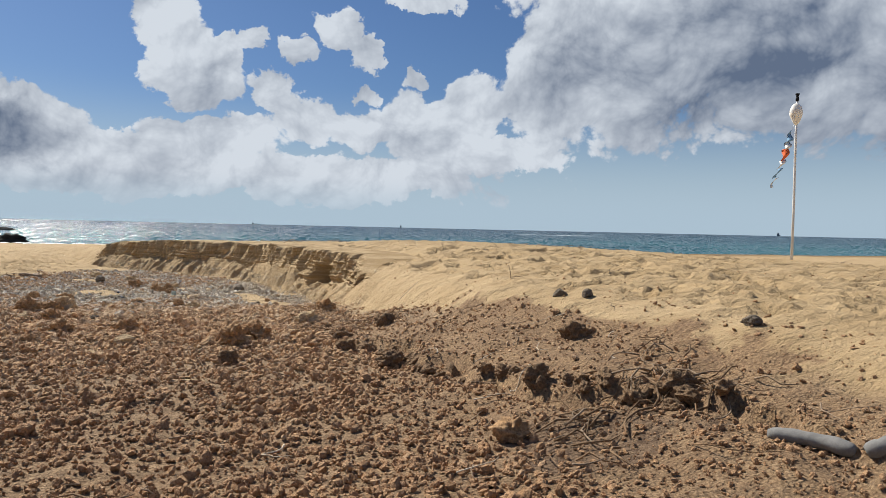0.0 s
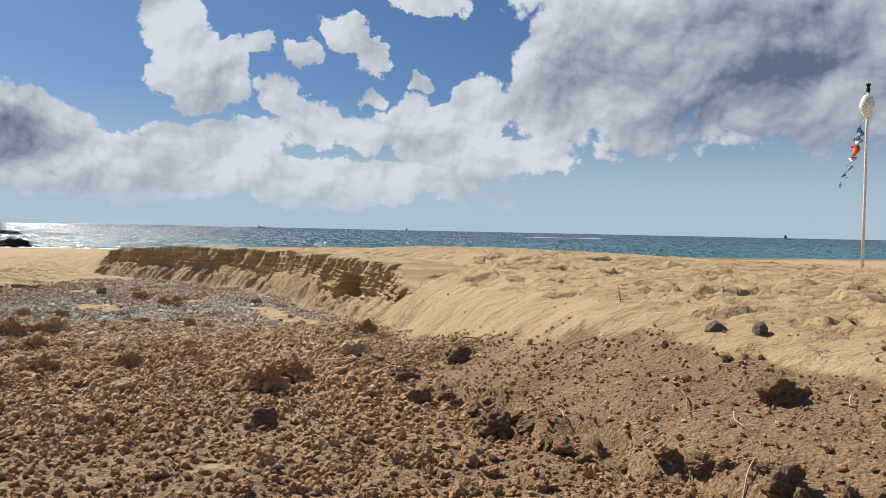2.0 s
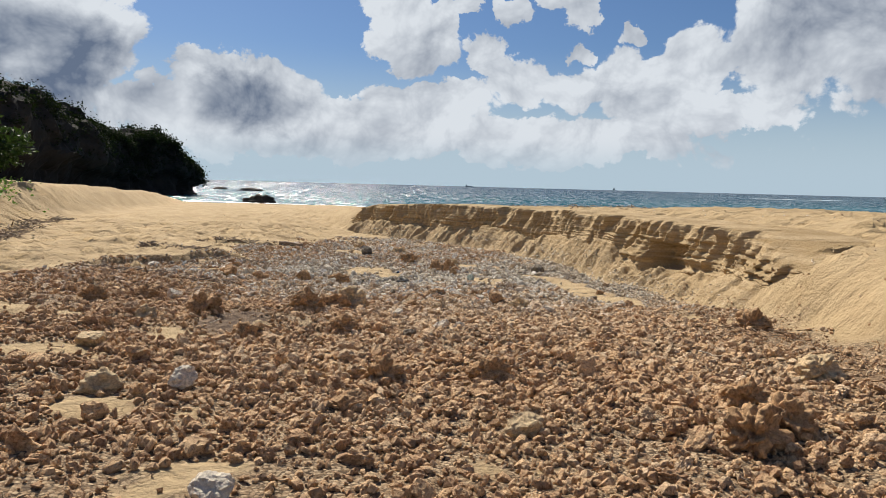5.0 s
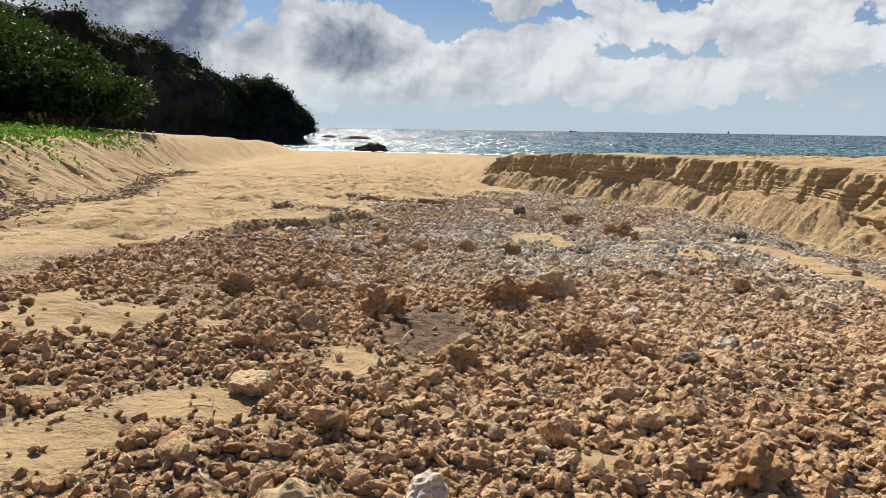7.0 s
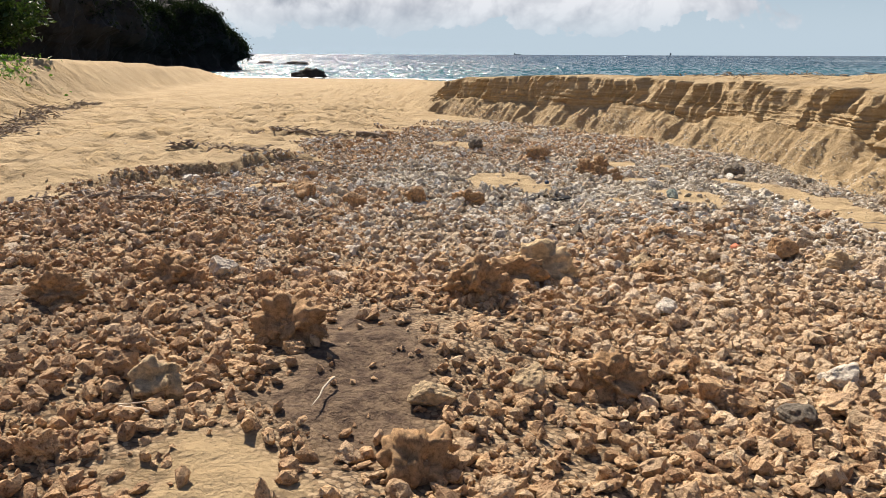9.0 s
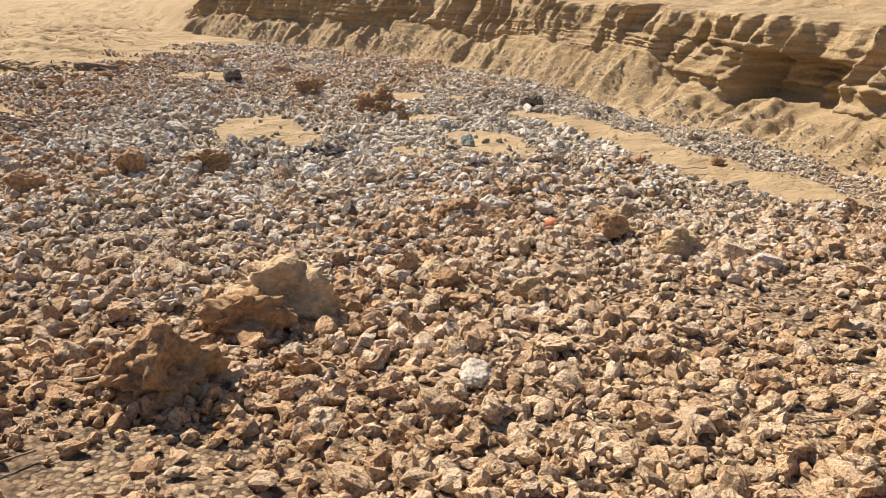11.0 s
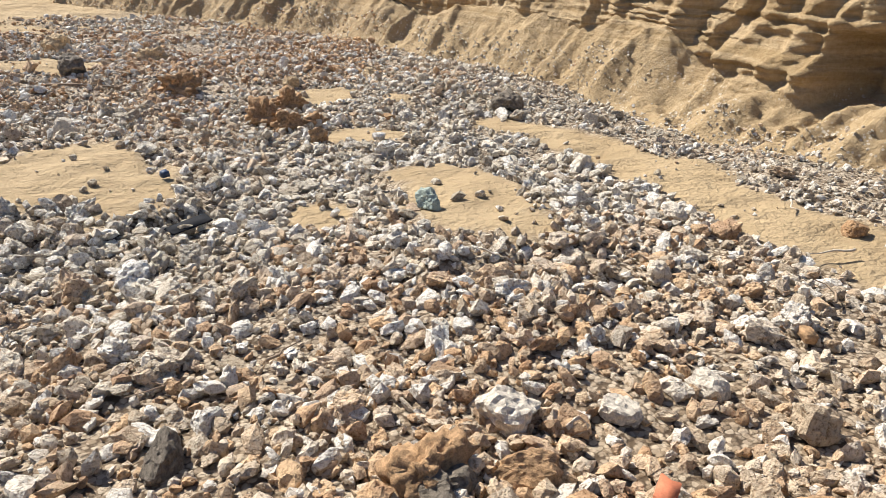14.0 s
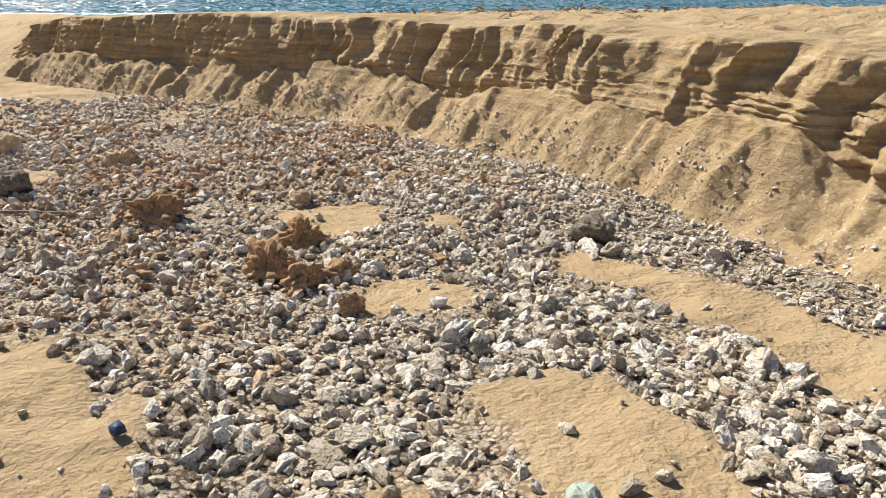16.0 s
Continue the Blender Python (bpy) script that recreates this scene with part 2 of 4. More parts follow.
def sea_material():
    m, n = material("sea_water")
    p = place(n)
    y = n.put("ShaderNodeSeparateXYZ", Vector=p).outputs[1]
    x = n.put("ShaderNodeSeparateXYZ", Vector=p).outputs[0]
    out = n.math("ADD", y, n.math("MULTIPLY", n.math("SUBTRACT", n.noise(p, 0.012, 3.0), 0.5), 120.0))
    color = n.mix(n.ramp(out, 60.0, 260.0), (0.025, 0.125, 0.145), (0.012, 0.060, 0.090))
    color = n.mix(n.ramp(out, 220.0, 900.0), color, (0.007, 0.035, 0.065))
    color = n.mix(n.ramp(n.noise(n.vec("MULTIPLY", p, (0.02, 0.06, 1.0)), 1.0, 4.0), 0.5, 0.7), color, (0.012, 0.075, 0.10))
    # facets of the chop: slopes taken straight from noise, short near the beach and longer out at sea
    y_off = n.math("MAXIMUM", y, 20.0)
    drawn = n.put("ShaderNodeCombineXYZ", X=n.math("MULTIPLY", n.math("DIVIDE", x, y_off), 170.0), Y=n.math("MULTIPLY", n.math("LOGARITHM", y_off, 2.718), 70.0)).outputs[0]
    swell = n.put("ShaderNodeTexNoise", Vector=drawn, Scale=1.0, Detail=4.0, Roughness=0.6).outputs["Color"]
    chop = n.put("ShaderNodeTexNoise", Vector=p, Scale=1.3, Detail=4.0, Roughness=0.6).outputs["Color"]
    slope = n.vec("SUBTRACT", n.vec("ADD", n.vec("SCALE", swell, scale=0.55), n.vec("SCALE", chop, scale=0.45)), (0.5, 0.5, 0.5))
    up = n.vec("NORMALIZE", n.vec("ADD", n.vec("MULTIPLY", slope, (5.5, 5.5, 0.0)), (-0.03, -0.22, 1.0)))
    b = n.put("ShaderNodeBsdfPrincipled", **{"Base Color": color, "Roughness": 0.17, "Specular IOR Level": 0.5, "IOR": 1.33, "Normal": up})
    n.put("ShaderNodeOutputMaterial", Surface=b.outputs[0])
    return m


M_GROUND = ground_material()
M_RUBBLE = stone_material("coral_rubble", (0.42, 0.255, 0.14), (0.80, 0.72, 0.585), (0.74, 0.50, 0.28))
M_STONE = stone_material("coral_stone", (0.42, 0.255, 0.14), (0.80, 0.72, 0.585), (0.74, 0.50, 0.28), "object")
M_BROWN = plain_material("rusty_coral_rock", (0.38, 0.235, 0.12), 0.9, 0.5, 9.0, 0.03)
M_DARK = plain_material("dark_volcanic_rock", (0.17, 0.14, 0.105), 0.9, 0.5, 9.0, 0.03)
M_TAN = plain_material("tan_coral_rock", (0.52, 0.385, 0.225), 0.9, 0.4, 9.0, 0.03)
M_WHITE = plain_material("bleached_coral_rock", (0.62, 0.54, 0.43), 0.9, 0.35, 9.0, 0.03)
# almost black, so the headland's backlit shade sits in the rock colour
M_CLIFF = plain_material("weathered_backlit_rock", (0.022, 0.020, 0.018), 0.95, 0.5, 0.35, 0.25)
M_SAND = plain_material("packed_sand", (0.52, 0.37, 0.18), 0.95, 0.2, 18.0, 0.01)
M_TWIG = plain_material("dry_driftwood", (0.26, 0.19, 0.125), 0.85, 0.4, 25.0, 0.003)
M_PALE = plain_material("bleached_twig", (0.55, 0.47, 0.36), 0.85, 0.3, 25.0, 0.003)
M_WEED = plain_material("dried_seaweed", (0.21, 0.135, 0.075), 0.9, 0.6, 12.0, 0.03)
M_FOAM = plain_material("grey_foam", (0.20, 0.195, 0.185), 0.75, 0.2, 16.0, 0.006)
M_POLE = plain_material("white_painted_pole", (0.72, 0.71, 0.69), 0.5, 0.12, 6.0, 0.001)
M_BAG = plain_material("white_plastic_float", (0.80, 0.78, 0.74), 0.45, 0.1, 5.0, 0.002)
M_BLUE = plain_material("faded_blue_cloth", (0.22, 0.38, 0.55), 0.8, 0.2, 12.0, 0.002)
M_ORANGE = plain_material("orange_cloth", (0.80, 0.16, 0.05), 0.8, 0.15, 12.0, 0.002)
M_BRICK = plain_material("broken_red_brick", (0.50, 0.17, 0.085), 0.85, 0.2, 30.0, 0.003)
M_BLACK = plain_material("black_rubber", (0.012, 0.012, 0.014), 0.95, 0.3, 20.0, 0.002)
M_NAVY = plain_material("navy_plastic", (0.03, 0.05, 0.10), 0.5, 0.2, 20.0, 0.002)
M_GREEN = plain_material("green_sea_stone", (0.32, 0.36, 0.30), 0.8, 0.2, 20.0, 0.004)
M_SHIP = plain_material("grey_ship_paint", (0.16, 0.19, 0.23), 0.7, 0.1, 0.2, 0.01)
M_LEAF = leaf_material("creeper_leaf", (0.07, 0.15, 0.02), (0.20, 0.34, 0.05))
# shrub and scrub greens near black: their backlit shade is put into the colour
M_BUSH = leaf_material("backlit_shrub_leaf", (0.008, 0.018, 0.006), (0.028, 0.055, 0.016), 0.6, 0.12)
M_SCRUB = leaf_material("backlit_cliff_scrub", (0.004, 0.007, 0.003), (0.009, 0.015, 0.006), 0.9, 0.04)
M_SURF = plain_material("sea_foam", (0.85, 0.88, 0.9), 0.6, 0.1, 1.5, 0.03)
M_SEA = sea_material()


# ---- mesh helpers ----
def lattice(ix, iy, seed):
    h = (ix.astype(np.int64) * 374761393 + iy.astype(np.int64) * 668265263 + seed * 974634777) & 0xFFFFFFFF
    h = ((h ^ (h >> 13)) * 1274126177) & 0xFFFFFFFF
    return ((h ^ (h >> 16)) & 0xFFFF) / 65535.0


def value_noise(x, y, seed=0):
    """Smooth noise in -1..1 on a unit lattice."""
    ix, iy = np.floor(x), np.floor(y)
    fx, fy = x - ix, y - iy
    fx, fy = fx * fx * (3 - 2 * fx), fy * fy * (3 - 2 * fy)
    a, b = lattice(ix, iy, seed), lattice(ix + 1, iy, seed)
    c, d = lattice(ix, iy + 1, seed), lattice(ix + 1, iy + 1, seed)
    return 2 * ((a * (1 - fx) + b * fx) * (1 - fy) + (c * (1 - fx) + d * fx) * fy) - 1


def fbm(x, y, seed=0, octaves=4, gain=0.5):
    total, amp = 0.0, 1.0
    for o in range(octaves):
        total = total + amp * value_noise(x * 2**o, y * 2**o, seed + 17 * o)
        amp *= gain
    return total


def step(lo, hi, v):
    k = np.clip((v - lo) / (hi - lo), 0, 1)
    return k * k * (3 - 2 * k)


def mesh_from(name, verts, faces, mat, smooth=True):
    """A mesh from an array of vertices and an array of triangles or quads."""
    verts, faces = np.asarray(verts, np.float32), np.asarray(faces, np.int32)
    me = bpy.data.meshes.new(name)
    me.vertices.add(len(verts)), me.vertices.foreach_set("co", verts.ravel())
    n = faces.shape[1]
    me.loops.add(faces.size), me.loops.foreach_set("vertex_index", faces.ravel())
    me.polygons.add(len(faces))
    me.polygons.foreach_set("loop_start", np.arange(0, faces.size, n, dtype=np.int32))
    me.polygons.foreach_set("use_smooth", np.full(len(faces), smooth))
    me.materials.append(mat)
    me.update(calc_edges=True)
    me.validate()
    return me


def part(name, bm, mat, parent=None, label="", smooth=True):
    """Links a bmesh as one mesh object under a thing or a part."""
    me = bpy.data.meshes.new(name)
    bm.to_mesh(me), bm.free()
    me.materials.append(mat)
    me.polygons.foreach_set("use_smooth", np.full(len(me.polygons), smooth))
    ob = new(name, me)
    if parent:
        ob.parent = parent
    if label:
        ob["label"] = label
    return ob


def tube(bm, points, radii, sides=6):
    """A tapering tube along points, closed at both ends."""
    rings = []
    points = [Vector(p) for p in points]
    for i, p in enumerate(points):
        d = (points[min(i + 1, len(points) - 1)] - points[max(i - 1, 0)]).normalized()
        s = d.cross(Vector((0, 0, 1)) if abs(d.z) < 0.9 else Vector((1, 0, 0))).normalized()
        u = s.cross(d)
        rings.append([bm.verts.new(p + radii[i] * (math.cos(k * math.tau / sides) * s + math.sin(k * math.tau / sides) * u)) for k in range(sides)])
    for a, b in zip(rings, rings[1:]):
        for k in range(sides):
            bm.faces.new((a[k], a[(k + 1) % sides], b[(k + 1) % sides], b[k]))
    bm.faces.new(rings[0][::-1]), bm.faces.new(rings[-1])
    return bm


# ---- the lie of the land ----
FLOOR_Y = [-60, 0, 10, 15, 18, 21, 24, 28, 40, 75, 95, 400]
FLOOR_Z = [0.6, 0.06, -0.09, -0.16, -0.32, -0.41, -0.42, -0.36, -0.42, -1.0, -1.6, -6.0]
FOOT_Y = [-60, 0, 4, 6, 8, 10, 12.5, 15, 17, 18.6, 20, 21.8, 22.3, 23.2, 24.4, 26.6, 28.3, 30.3, 31.5, 34, 40, 400]
FOOT_X = [8, 4.1, 3.95, 3.9, 3.65, 3.5, 3.35, 3.1, 3.2, 3.3, 3.15, 2.9, 2.8, 2.7, 2.45, 1.75, 1.05, -0.6, -1.8, -3.8, -5.5, -20]
BED_Y = [-30, 10, 14, 17.5, 18.3, 19.5, 22.2, 25, 27, 30, 33]
BED_X = [-9, -7.5, -7.6, -8.6, -7.2, -6.8, -5.2, -5.3, -4.2, -3.4, -3.2]
LEFT_Y = [-60, 10, 18, 21, 23, 25, 31, 42, 60, 80, 95, 400]
LEFT_X = [-9, -9.5, -10.3, -11.0, -11.6, -11.5, -13.3, -15.3, -18.4, -24.0, -32, -200]
SHELF_Y = [-10, 4.6, 5.2, 5.8, 6.6, 7.2, 8.7, 9.3, 10.5]
SHELF_X = [4.4, 3.7, 3.35, 3.05, 2.9, 2.75, 2.65, 2.45, 2.2]


def ground_height(x, y, fine=True):
    """Height of the sand, stream bed, berm and dune at plan positions (arrays)."""
    floor = np.interp(y, FLOOR_Y, FLOOR_Z)
    floor = floor + 0.07 * np.clip(-2.2 - x, 0, 4) + 0.06 * fbm(x * 0.5, y * 0.5, 3, 3)
    ledge = x - np.interp(y, BED_Y, BED_X) + 0.3 * fbm(x * 1.5, y * 1.5, 51, 4)
    floor = floor + 0.12 * step(0.05, -0.05, ledge) * step(19.2, 19.9, y) * step(23.2, 22.4, y)
    floor = floor + 0.06 * oval(x, y, 0.22, 20.3, 0.55, 1.0, -8, 0.35) + 0.06 * oval(x, y, -2.0, 21.55, 0.7, 0.8, 20, 0.5)
    # the brown soil climbs to the sand, cut off by a crumbling little step on the side of the bed
    shelf = step(14.3, 11.0, y)
    floor = floor + np.interp(x, [0.9, 2.3, 2.8, 3.5, 4.1], [0, 0.10, 0.18, 0.37, 0.47]) * shelf
    crumble = x - np.interp(y, SHELF_Y, SHELF_X) + 0.30 * fbm(x * 1.6, y * 1.6, 45, 4)
    floor = floor + (0.12 * step(-0.05, 0.05, crumble) - 0.07 * step(-0.5, 0.0, crumble)) * step(10.6, 9.6, y)
    # cut bank: a talus of loose sand below, a steep fluted face above
    steep = step(15.5, 19.5, y) * step(37, 32, y)
    d = x - np.interp(y, FOOT_Y, FOOT_X) + 0.10 * fbm(y * 0.6, x * 0.2, 8, 2) * (1 - steep)
    cut = np.interp(d, [0.55, 1.15, 1.6, 2.4, 3.2, 6.0], [-0.04, 0.12, 0.78, 0.93, 0.985, 1.0])
    ease = np.interp(d + 0.08 * fbm(x * 1.2, y * 1.2, 9, 3), [0, 0.35, 0.75, 1.25, 2.2, 4.5, 8], [0, 0.10, 0.52, 0.80, 0.90, 0.97, 1.0])
    rise = cut * steep + ease * (1 - steep)
    crest = np.interp(y, [-60, 0, 6, 10, 18, 26, 30, 36, 75, 95, 400], [1.0, 0.88, 0.86, 0.88, 0.92, 0.89, 0.86, 0.55, -1.0, -1.6, -6])
    crest = crest + 0.16 * step(4.8, 6.8, x) * step(13, 9.5, x) * step(14, 18, y) * step(30, 25, y)
    crest = crest - 0.045 * np.clip(x - 14, 0, 12) - 0.14 * np.clip(x - 27, 0, 60)
    z = floor + (crest - floor) * rise
    z = np.where(crest > floor, z, floor)
    # vegetated dune on the far side
    s = np.interp(y, LEFT_Y, LEFT_X) - x + 0.3 * fbm(x * 0.3, y * 0.3, 11, 3)
    dune = np.interp(y, [0, 40, 60, 80, 100], [1.25, 1.25, 0.95, 0.75, 0.3]) * step(0.0, 1, s / np.interp(y, [24, 42], [4.0, 1.9])) + 0.07 * np.clip(s - 3.5, 0, 25) * step(90, 50, y)
    dune = dune * step(110, 80, y)
    z = z + dune
    if not fine:
        return z
    on_sand = np.clip(rise * 1.2, 0, 1) + step(-0.5, 1.5, s)
    near = step(60, 35, np.hypot(x, y - 15))
    z = z + near * np.clip(on_sand, 0, 1) * (0.035 * fbm(x * 0.9, y * 1.3, 21, 3) + 0.018 * fbm(x * 3.2, y * 4.0, 23, 3) * (1 - steep * (d < 1.8)))
    trodden = near * step(0.9, 1.8, d) * (1 - 0.5 * steep) + 0.8 * near * step(-0.3, -1.2, x - np.interp(y, BED_Y, BED_X)) * (y > 16) + 0.5 * near * step(0.0, 1.0, s)
    for scale, deep, seed in ((1.9, 0.13, 31), (3.3, 0.10, 33), (6.0, 0.05, 35)):
        prints = value_noise(x * scale, y * scale * 1.25, seed)
        z = z + trodden * deep * (0.35 * step(0.0, 0.35, prints) - step(0.30, 0.62, prints))
    z = z + near * (1 - np.clip(on_sand, 0, 1)) * (0.022 * fbm(x * 4, y * 4, 25, 3))
    return z


def oval(x, y, cx, cy, rx, ry, turn=0.0, rag=0.5):
    """1 inside a ragged oval on the plan, 0 outside."""
    c, s = math.cos(radians(turn)), math.sin(radians(turn))
    u, v = ((x - cx) * c + (y - cy) * s) / rx, ((y - cy) * c - (x - cx) * s) / ry
    return step(1.2, 0.8, np.hypot(u, v) + rag * fbm(x * 2.6, y * 2.6, 41, 5, 0.6))


SAND_POOLS = [(1.52, 22.3, 0.26, 0.45, 20, 0.2), (1.80, 21.6, 0.36, 0.7, 15, 0.2), (1.90, 20.7, 0.40, 0.8, 0, 0.2), (1.90, 19.7, 0.34, 0.8, 0, 0.2), (2.02, 18.9, 0.40, 0.6, -10, 0.25), (2.3, 18.2, 0.45, 0.6, 0, 0.4),
              (0.22, 20.35, 0.42, 0.85, -8, 0.3), (0.12, 22.35, 0.34, 0.36, 10, 0.35), (0.0, 24.0, 0.42, 0.42, 0, 0.5), (-2.0, 21.55, 0.58, 0.66, 20, 0.4), (-0.65, 20.5, 0.16, 0.22, 0, 0.4), (0.9, 23.6, 0.25, 0.3, 0, 0.5),
              (-5.8, 13.9, 0.8, 0.5, 0, 0.5), (-5.2, 11.8, 0.7, 0.5, 0, 0.5), (-2.6, 25.9, 0.6, 0.45, 0, 0.4), (2.6, 15.9, 0.45, 0.6, 10, 0.5),
              (-4.9, 20.4, 0.5, 0.25, 30, 0.5), (-3.5, 29.0, 0.9, 0.5, 0, 0.5), (-3.7, 13.6, 0.3, 0.4, 0, 0.5),
              (-2.6, 10.3, 0.30, 0.22, 0, 0.6), (-3.3, 11.2, 0.40, 0.2, 0, 0.6), (-0.9, 10.4, 0.30, 0.16, 0, 0.6), (-4.4, 12.6, 0.4, 0.25, 0, 0.6), (-2.2, 12.4, 0.22, 0.14, 0, 0.6), (0.2, 8.0, 0.2, 0.12, 0, 0.6), (2.65, 10.0, 0.3, 0.2, 0, 0.4)]


def ground_cover(x, y):
    """How far the ground is coral gravel, brown soil and dark damp earth."""
    rag = 0.35 * fbm(x * 1.5, y * 1.5, 51, 4)
    d = x - np.interp(y, FOOT_Y, FOOT_X)
    bed = step(0.5, 0.0, d + 0.6 * rag) * step(-0.3, 0.5, x - np.interp(y, BED_Y, BED_X) + 1.6 * rag) * step(32.5, 28, y + 3 * rag)
    for cx, cy, rx, ry, turn, frayed_edge in SAND_POOLS:
        bed = bed * (1 - 0.97 * oval(x, y, cx, cy, rx, ry, turn, frayed_edge))
    tongue = np.maximum(oval(x, y, 3.3, 7.2, 1.6, 3.6, -4), 0.8 * oval(x, y, 2.6, 11.6, 0.9, 1.6))
    soil = np.clip(step(0.3, 0.6, tongue) + 0.8 * step(11, 6, y) * bed, 0, 1) * step(0.62, 0.48, d + 0.9 * rag)
    damp = np.maximum(oval(x, y, -3.28, 14.75, 0.42, 0.85, -8, 0.25), 0.7 * oval(x, y, 2.75, 4.6, 0.75, 0.55, 0))
    damp = np.maximum(damp, 0.8 * oval(x, y, 2.9, 11.4, 0.8, 0.35, 30))
    damp = np.maximum(damp, 0.5 * oval(x, y, -4.6, 15.3, 0.8, 0.5, 30))
    return bed, soil, damp


def graded(lo, hi, spacing, far_lo, far_hi, grow=1.09):
    """Grid lines: close between lo and hi, wider and wider out to the far ends."""
    mid = list(np.arange(lo, hi, spacing))
    out, s = [mid[-1]], spacing
    while out[-1] < far_hi:
        s *= grow
        out.append(out[-1] + s)
    back, s = [mid[0]], spacing
    while back[-1] > far_lo:
        s *= grow
        back.append(back[-1] - s)
    return np.array(back[:0:-1] + mid + out[1:])


def build_ground():
    gx, gy = graded(-8.0, 8.0, 0.06, -2500, 2500, 1.07), graded(2.0, 33.0, 0.07, -2500, 400, 1.055)
    X, Y = np.meshgrid(gx, gy)
    Z = ground_height(X, Y)
    nx, ny = len(gx), len(gy)
    idx = np.arange(nx * ny).reshape(ny, nx)
    faces = np.stack([idx[:-1, :-1], idx[:-1, 1:], idx[1:, 1:], idx[1:, :-1]], -1).reshape(-1, 4)
    me = mesh_from("ground", np.stack([X, Y, Z], -1).reshape(-1, 3), faces, M_GROUND)
    for name, values in zip(("gravel", "soil", "damp"), ground_cover(X, Y)):
        me.attributes.new(name, "FLOAT", "POINT").data.foreach_set("value", values.astype(np.float32).ravel())
    return tagged(new("ground", me), "yellow beach sand with a cut bank and a gravelly stream bed", "beach", kind="structure")


ground = build_ground()


def ground_at(x, y):
    return float(ground_height(np.array([float(x)]), np.array([float(y)]))[0])


def build_sea():
    gy = graded(60, 140, 0.7, 58, 4800, 1.06)
    gx = graded(-60, 60, 1.5, -4800, 4800, 1.08)
    X, Y = np.meshgrid(gx, gy)
    Z = SEA + step(700, 150, Y) * (0.05 * np.sin(Y * 0.55 + 1.5 * fbm(X * 0.03, Y * 0.03, 61, 2)) + 0.05 * fbm(X * 0.25, Y * 0.4, 63, 3)) * step(62, 85, Y)
    idx = np.arange(X.size).reshape(X.shape)
    faces = np.stack([idx[:-1, :-1], idx[:-1, 1:], idx[1:, 1:], idx[1:, :-1]], -1).reshape(-1, 4)
    return tagged(new("water", mesh_from("water", np.stack([X, Y, Z], -1).reshape(-1, 3), faces, M_SEA)), "blue-green sea with small waves and sun glitter", "sea", kind="structure")


build_sea()


# ---- coral rubble ----
def rock_shape(seed, level=1, lump=0.35, squash=(1, 1, 0.7), pits=0.0, hole=None):
    """Vertices and triangles of a knobbly stone about 1 across, base near z = -0.35."""
    bm = bmesh.new()
    bmesh.ops.create_icosphere(bm, subdivisions=level, radius=0.5)
    o = Vector((seed * 7.31, seed * 3.77, seed * 1.93))
    for v in bm.verts:
        d = v.co.normalized()
        r = 1 + 0.9 * lump * noise.noise(d * 1.3 + o) + 0.18 * lump * noise.noise(d * 14 + o) + 0.6 * lump * noise.noise(d * 3.1 + o) + 0.3 * lump * noise.noise(d * 6.5 + o)
        if pits:
            pit = noise.noise(d * 2.6 - o)
            r -= pits * max(0.0, pit - 0.25) * 2.0 + 0.35 * pits * max(0.0, noise.noise(d * 7 + 2 * o) - 0.2)
        if hole:
            near = d.dot(Vector(hole[:3]).normalized())
            r *= 1 - hole[4] * float(step(hole[3], hole[3] + 0.16, near))
        v.co = Vector((v.co.x * squash[0], v.co.y * squash[1], v.co.z * squash[2])) * max(r, 0.25)
    co = np.array([v.co[:] for v in bm.verts])
    tri = np.array([[v.index for v in f.verts] for f in bm.faces])
    bm.free()
    return co, tri


def turns(rng, n, tip=0.5):
    """n random turns about the upright, with a random tip."""
    a, b, c = rng.uniform(0, math.tau, n), rng.normal(0, tip, n), rng.normal(0, tip, n)
    ca, sa, cb, sb, cc, sc = np.cos(a), np.sin(a), np.cos(b), np.sin(b), np.cos(c), np.sin(c)
    o, i = np.zeros(n), np.ones(n)
    rz = np.stack([ca, -sa, o, sa, ca, o, o, o, i], -1).reshape(n, 3, 3)
    rx = np.stack([i, o, o, o, cb, -sb, o, sb, cb], -1).reshape(n, 3, 3)
    ry = np.stack([cc, o, sc, o, i, o, -sc, o, cc], -1).reshape(n, 3, 3)
    return rz @ rx @ ry


def scatter(rng, shapes, x, y, size, sink, z=None):
    """Copies of the shapes on the ground, joined into arrays of vertices and triangles."""
    z = ground_height(x, y) if z is None else z
    kind = rng.integers(0, len(shapes), len(x))
    verts, tris, base = [], [], 0
    for k, (co, tri) in enumerate(shapes):
        m = np.flatnonzero(kind == k)
        if not len(m):
            continue
        r = turns(rng, len(m))
        s = size[m, None] * rng.uniform(0.75, 1.3, (len(m), 3))
        p = np.einsum("nij,nvj->nvi", r, co[None] * s[:, None])
        p += np.stack([x[m], y[m], z[m] + (0.5 - sink) * 0.6 * size[m]], -1)[:, None]
        verts.append(p.reshape(-1, 3))
        tris.append((tri[None] + base + len(co) * np.arange(len(m))[:, None, None]).reshape(-1, 3))
        base += len(co) * len(m)
    return np.concatenate(verts), np.concatenate(tris)


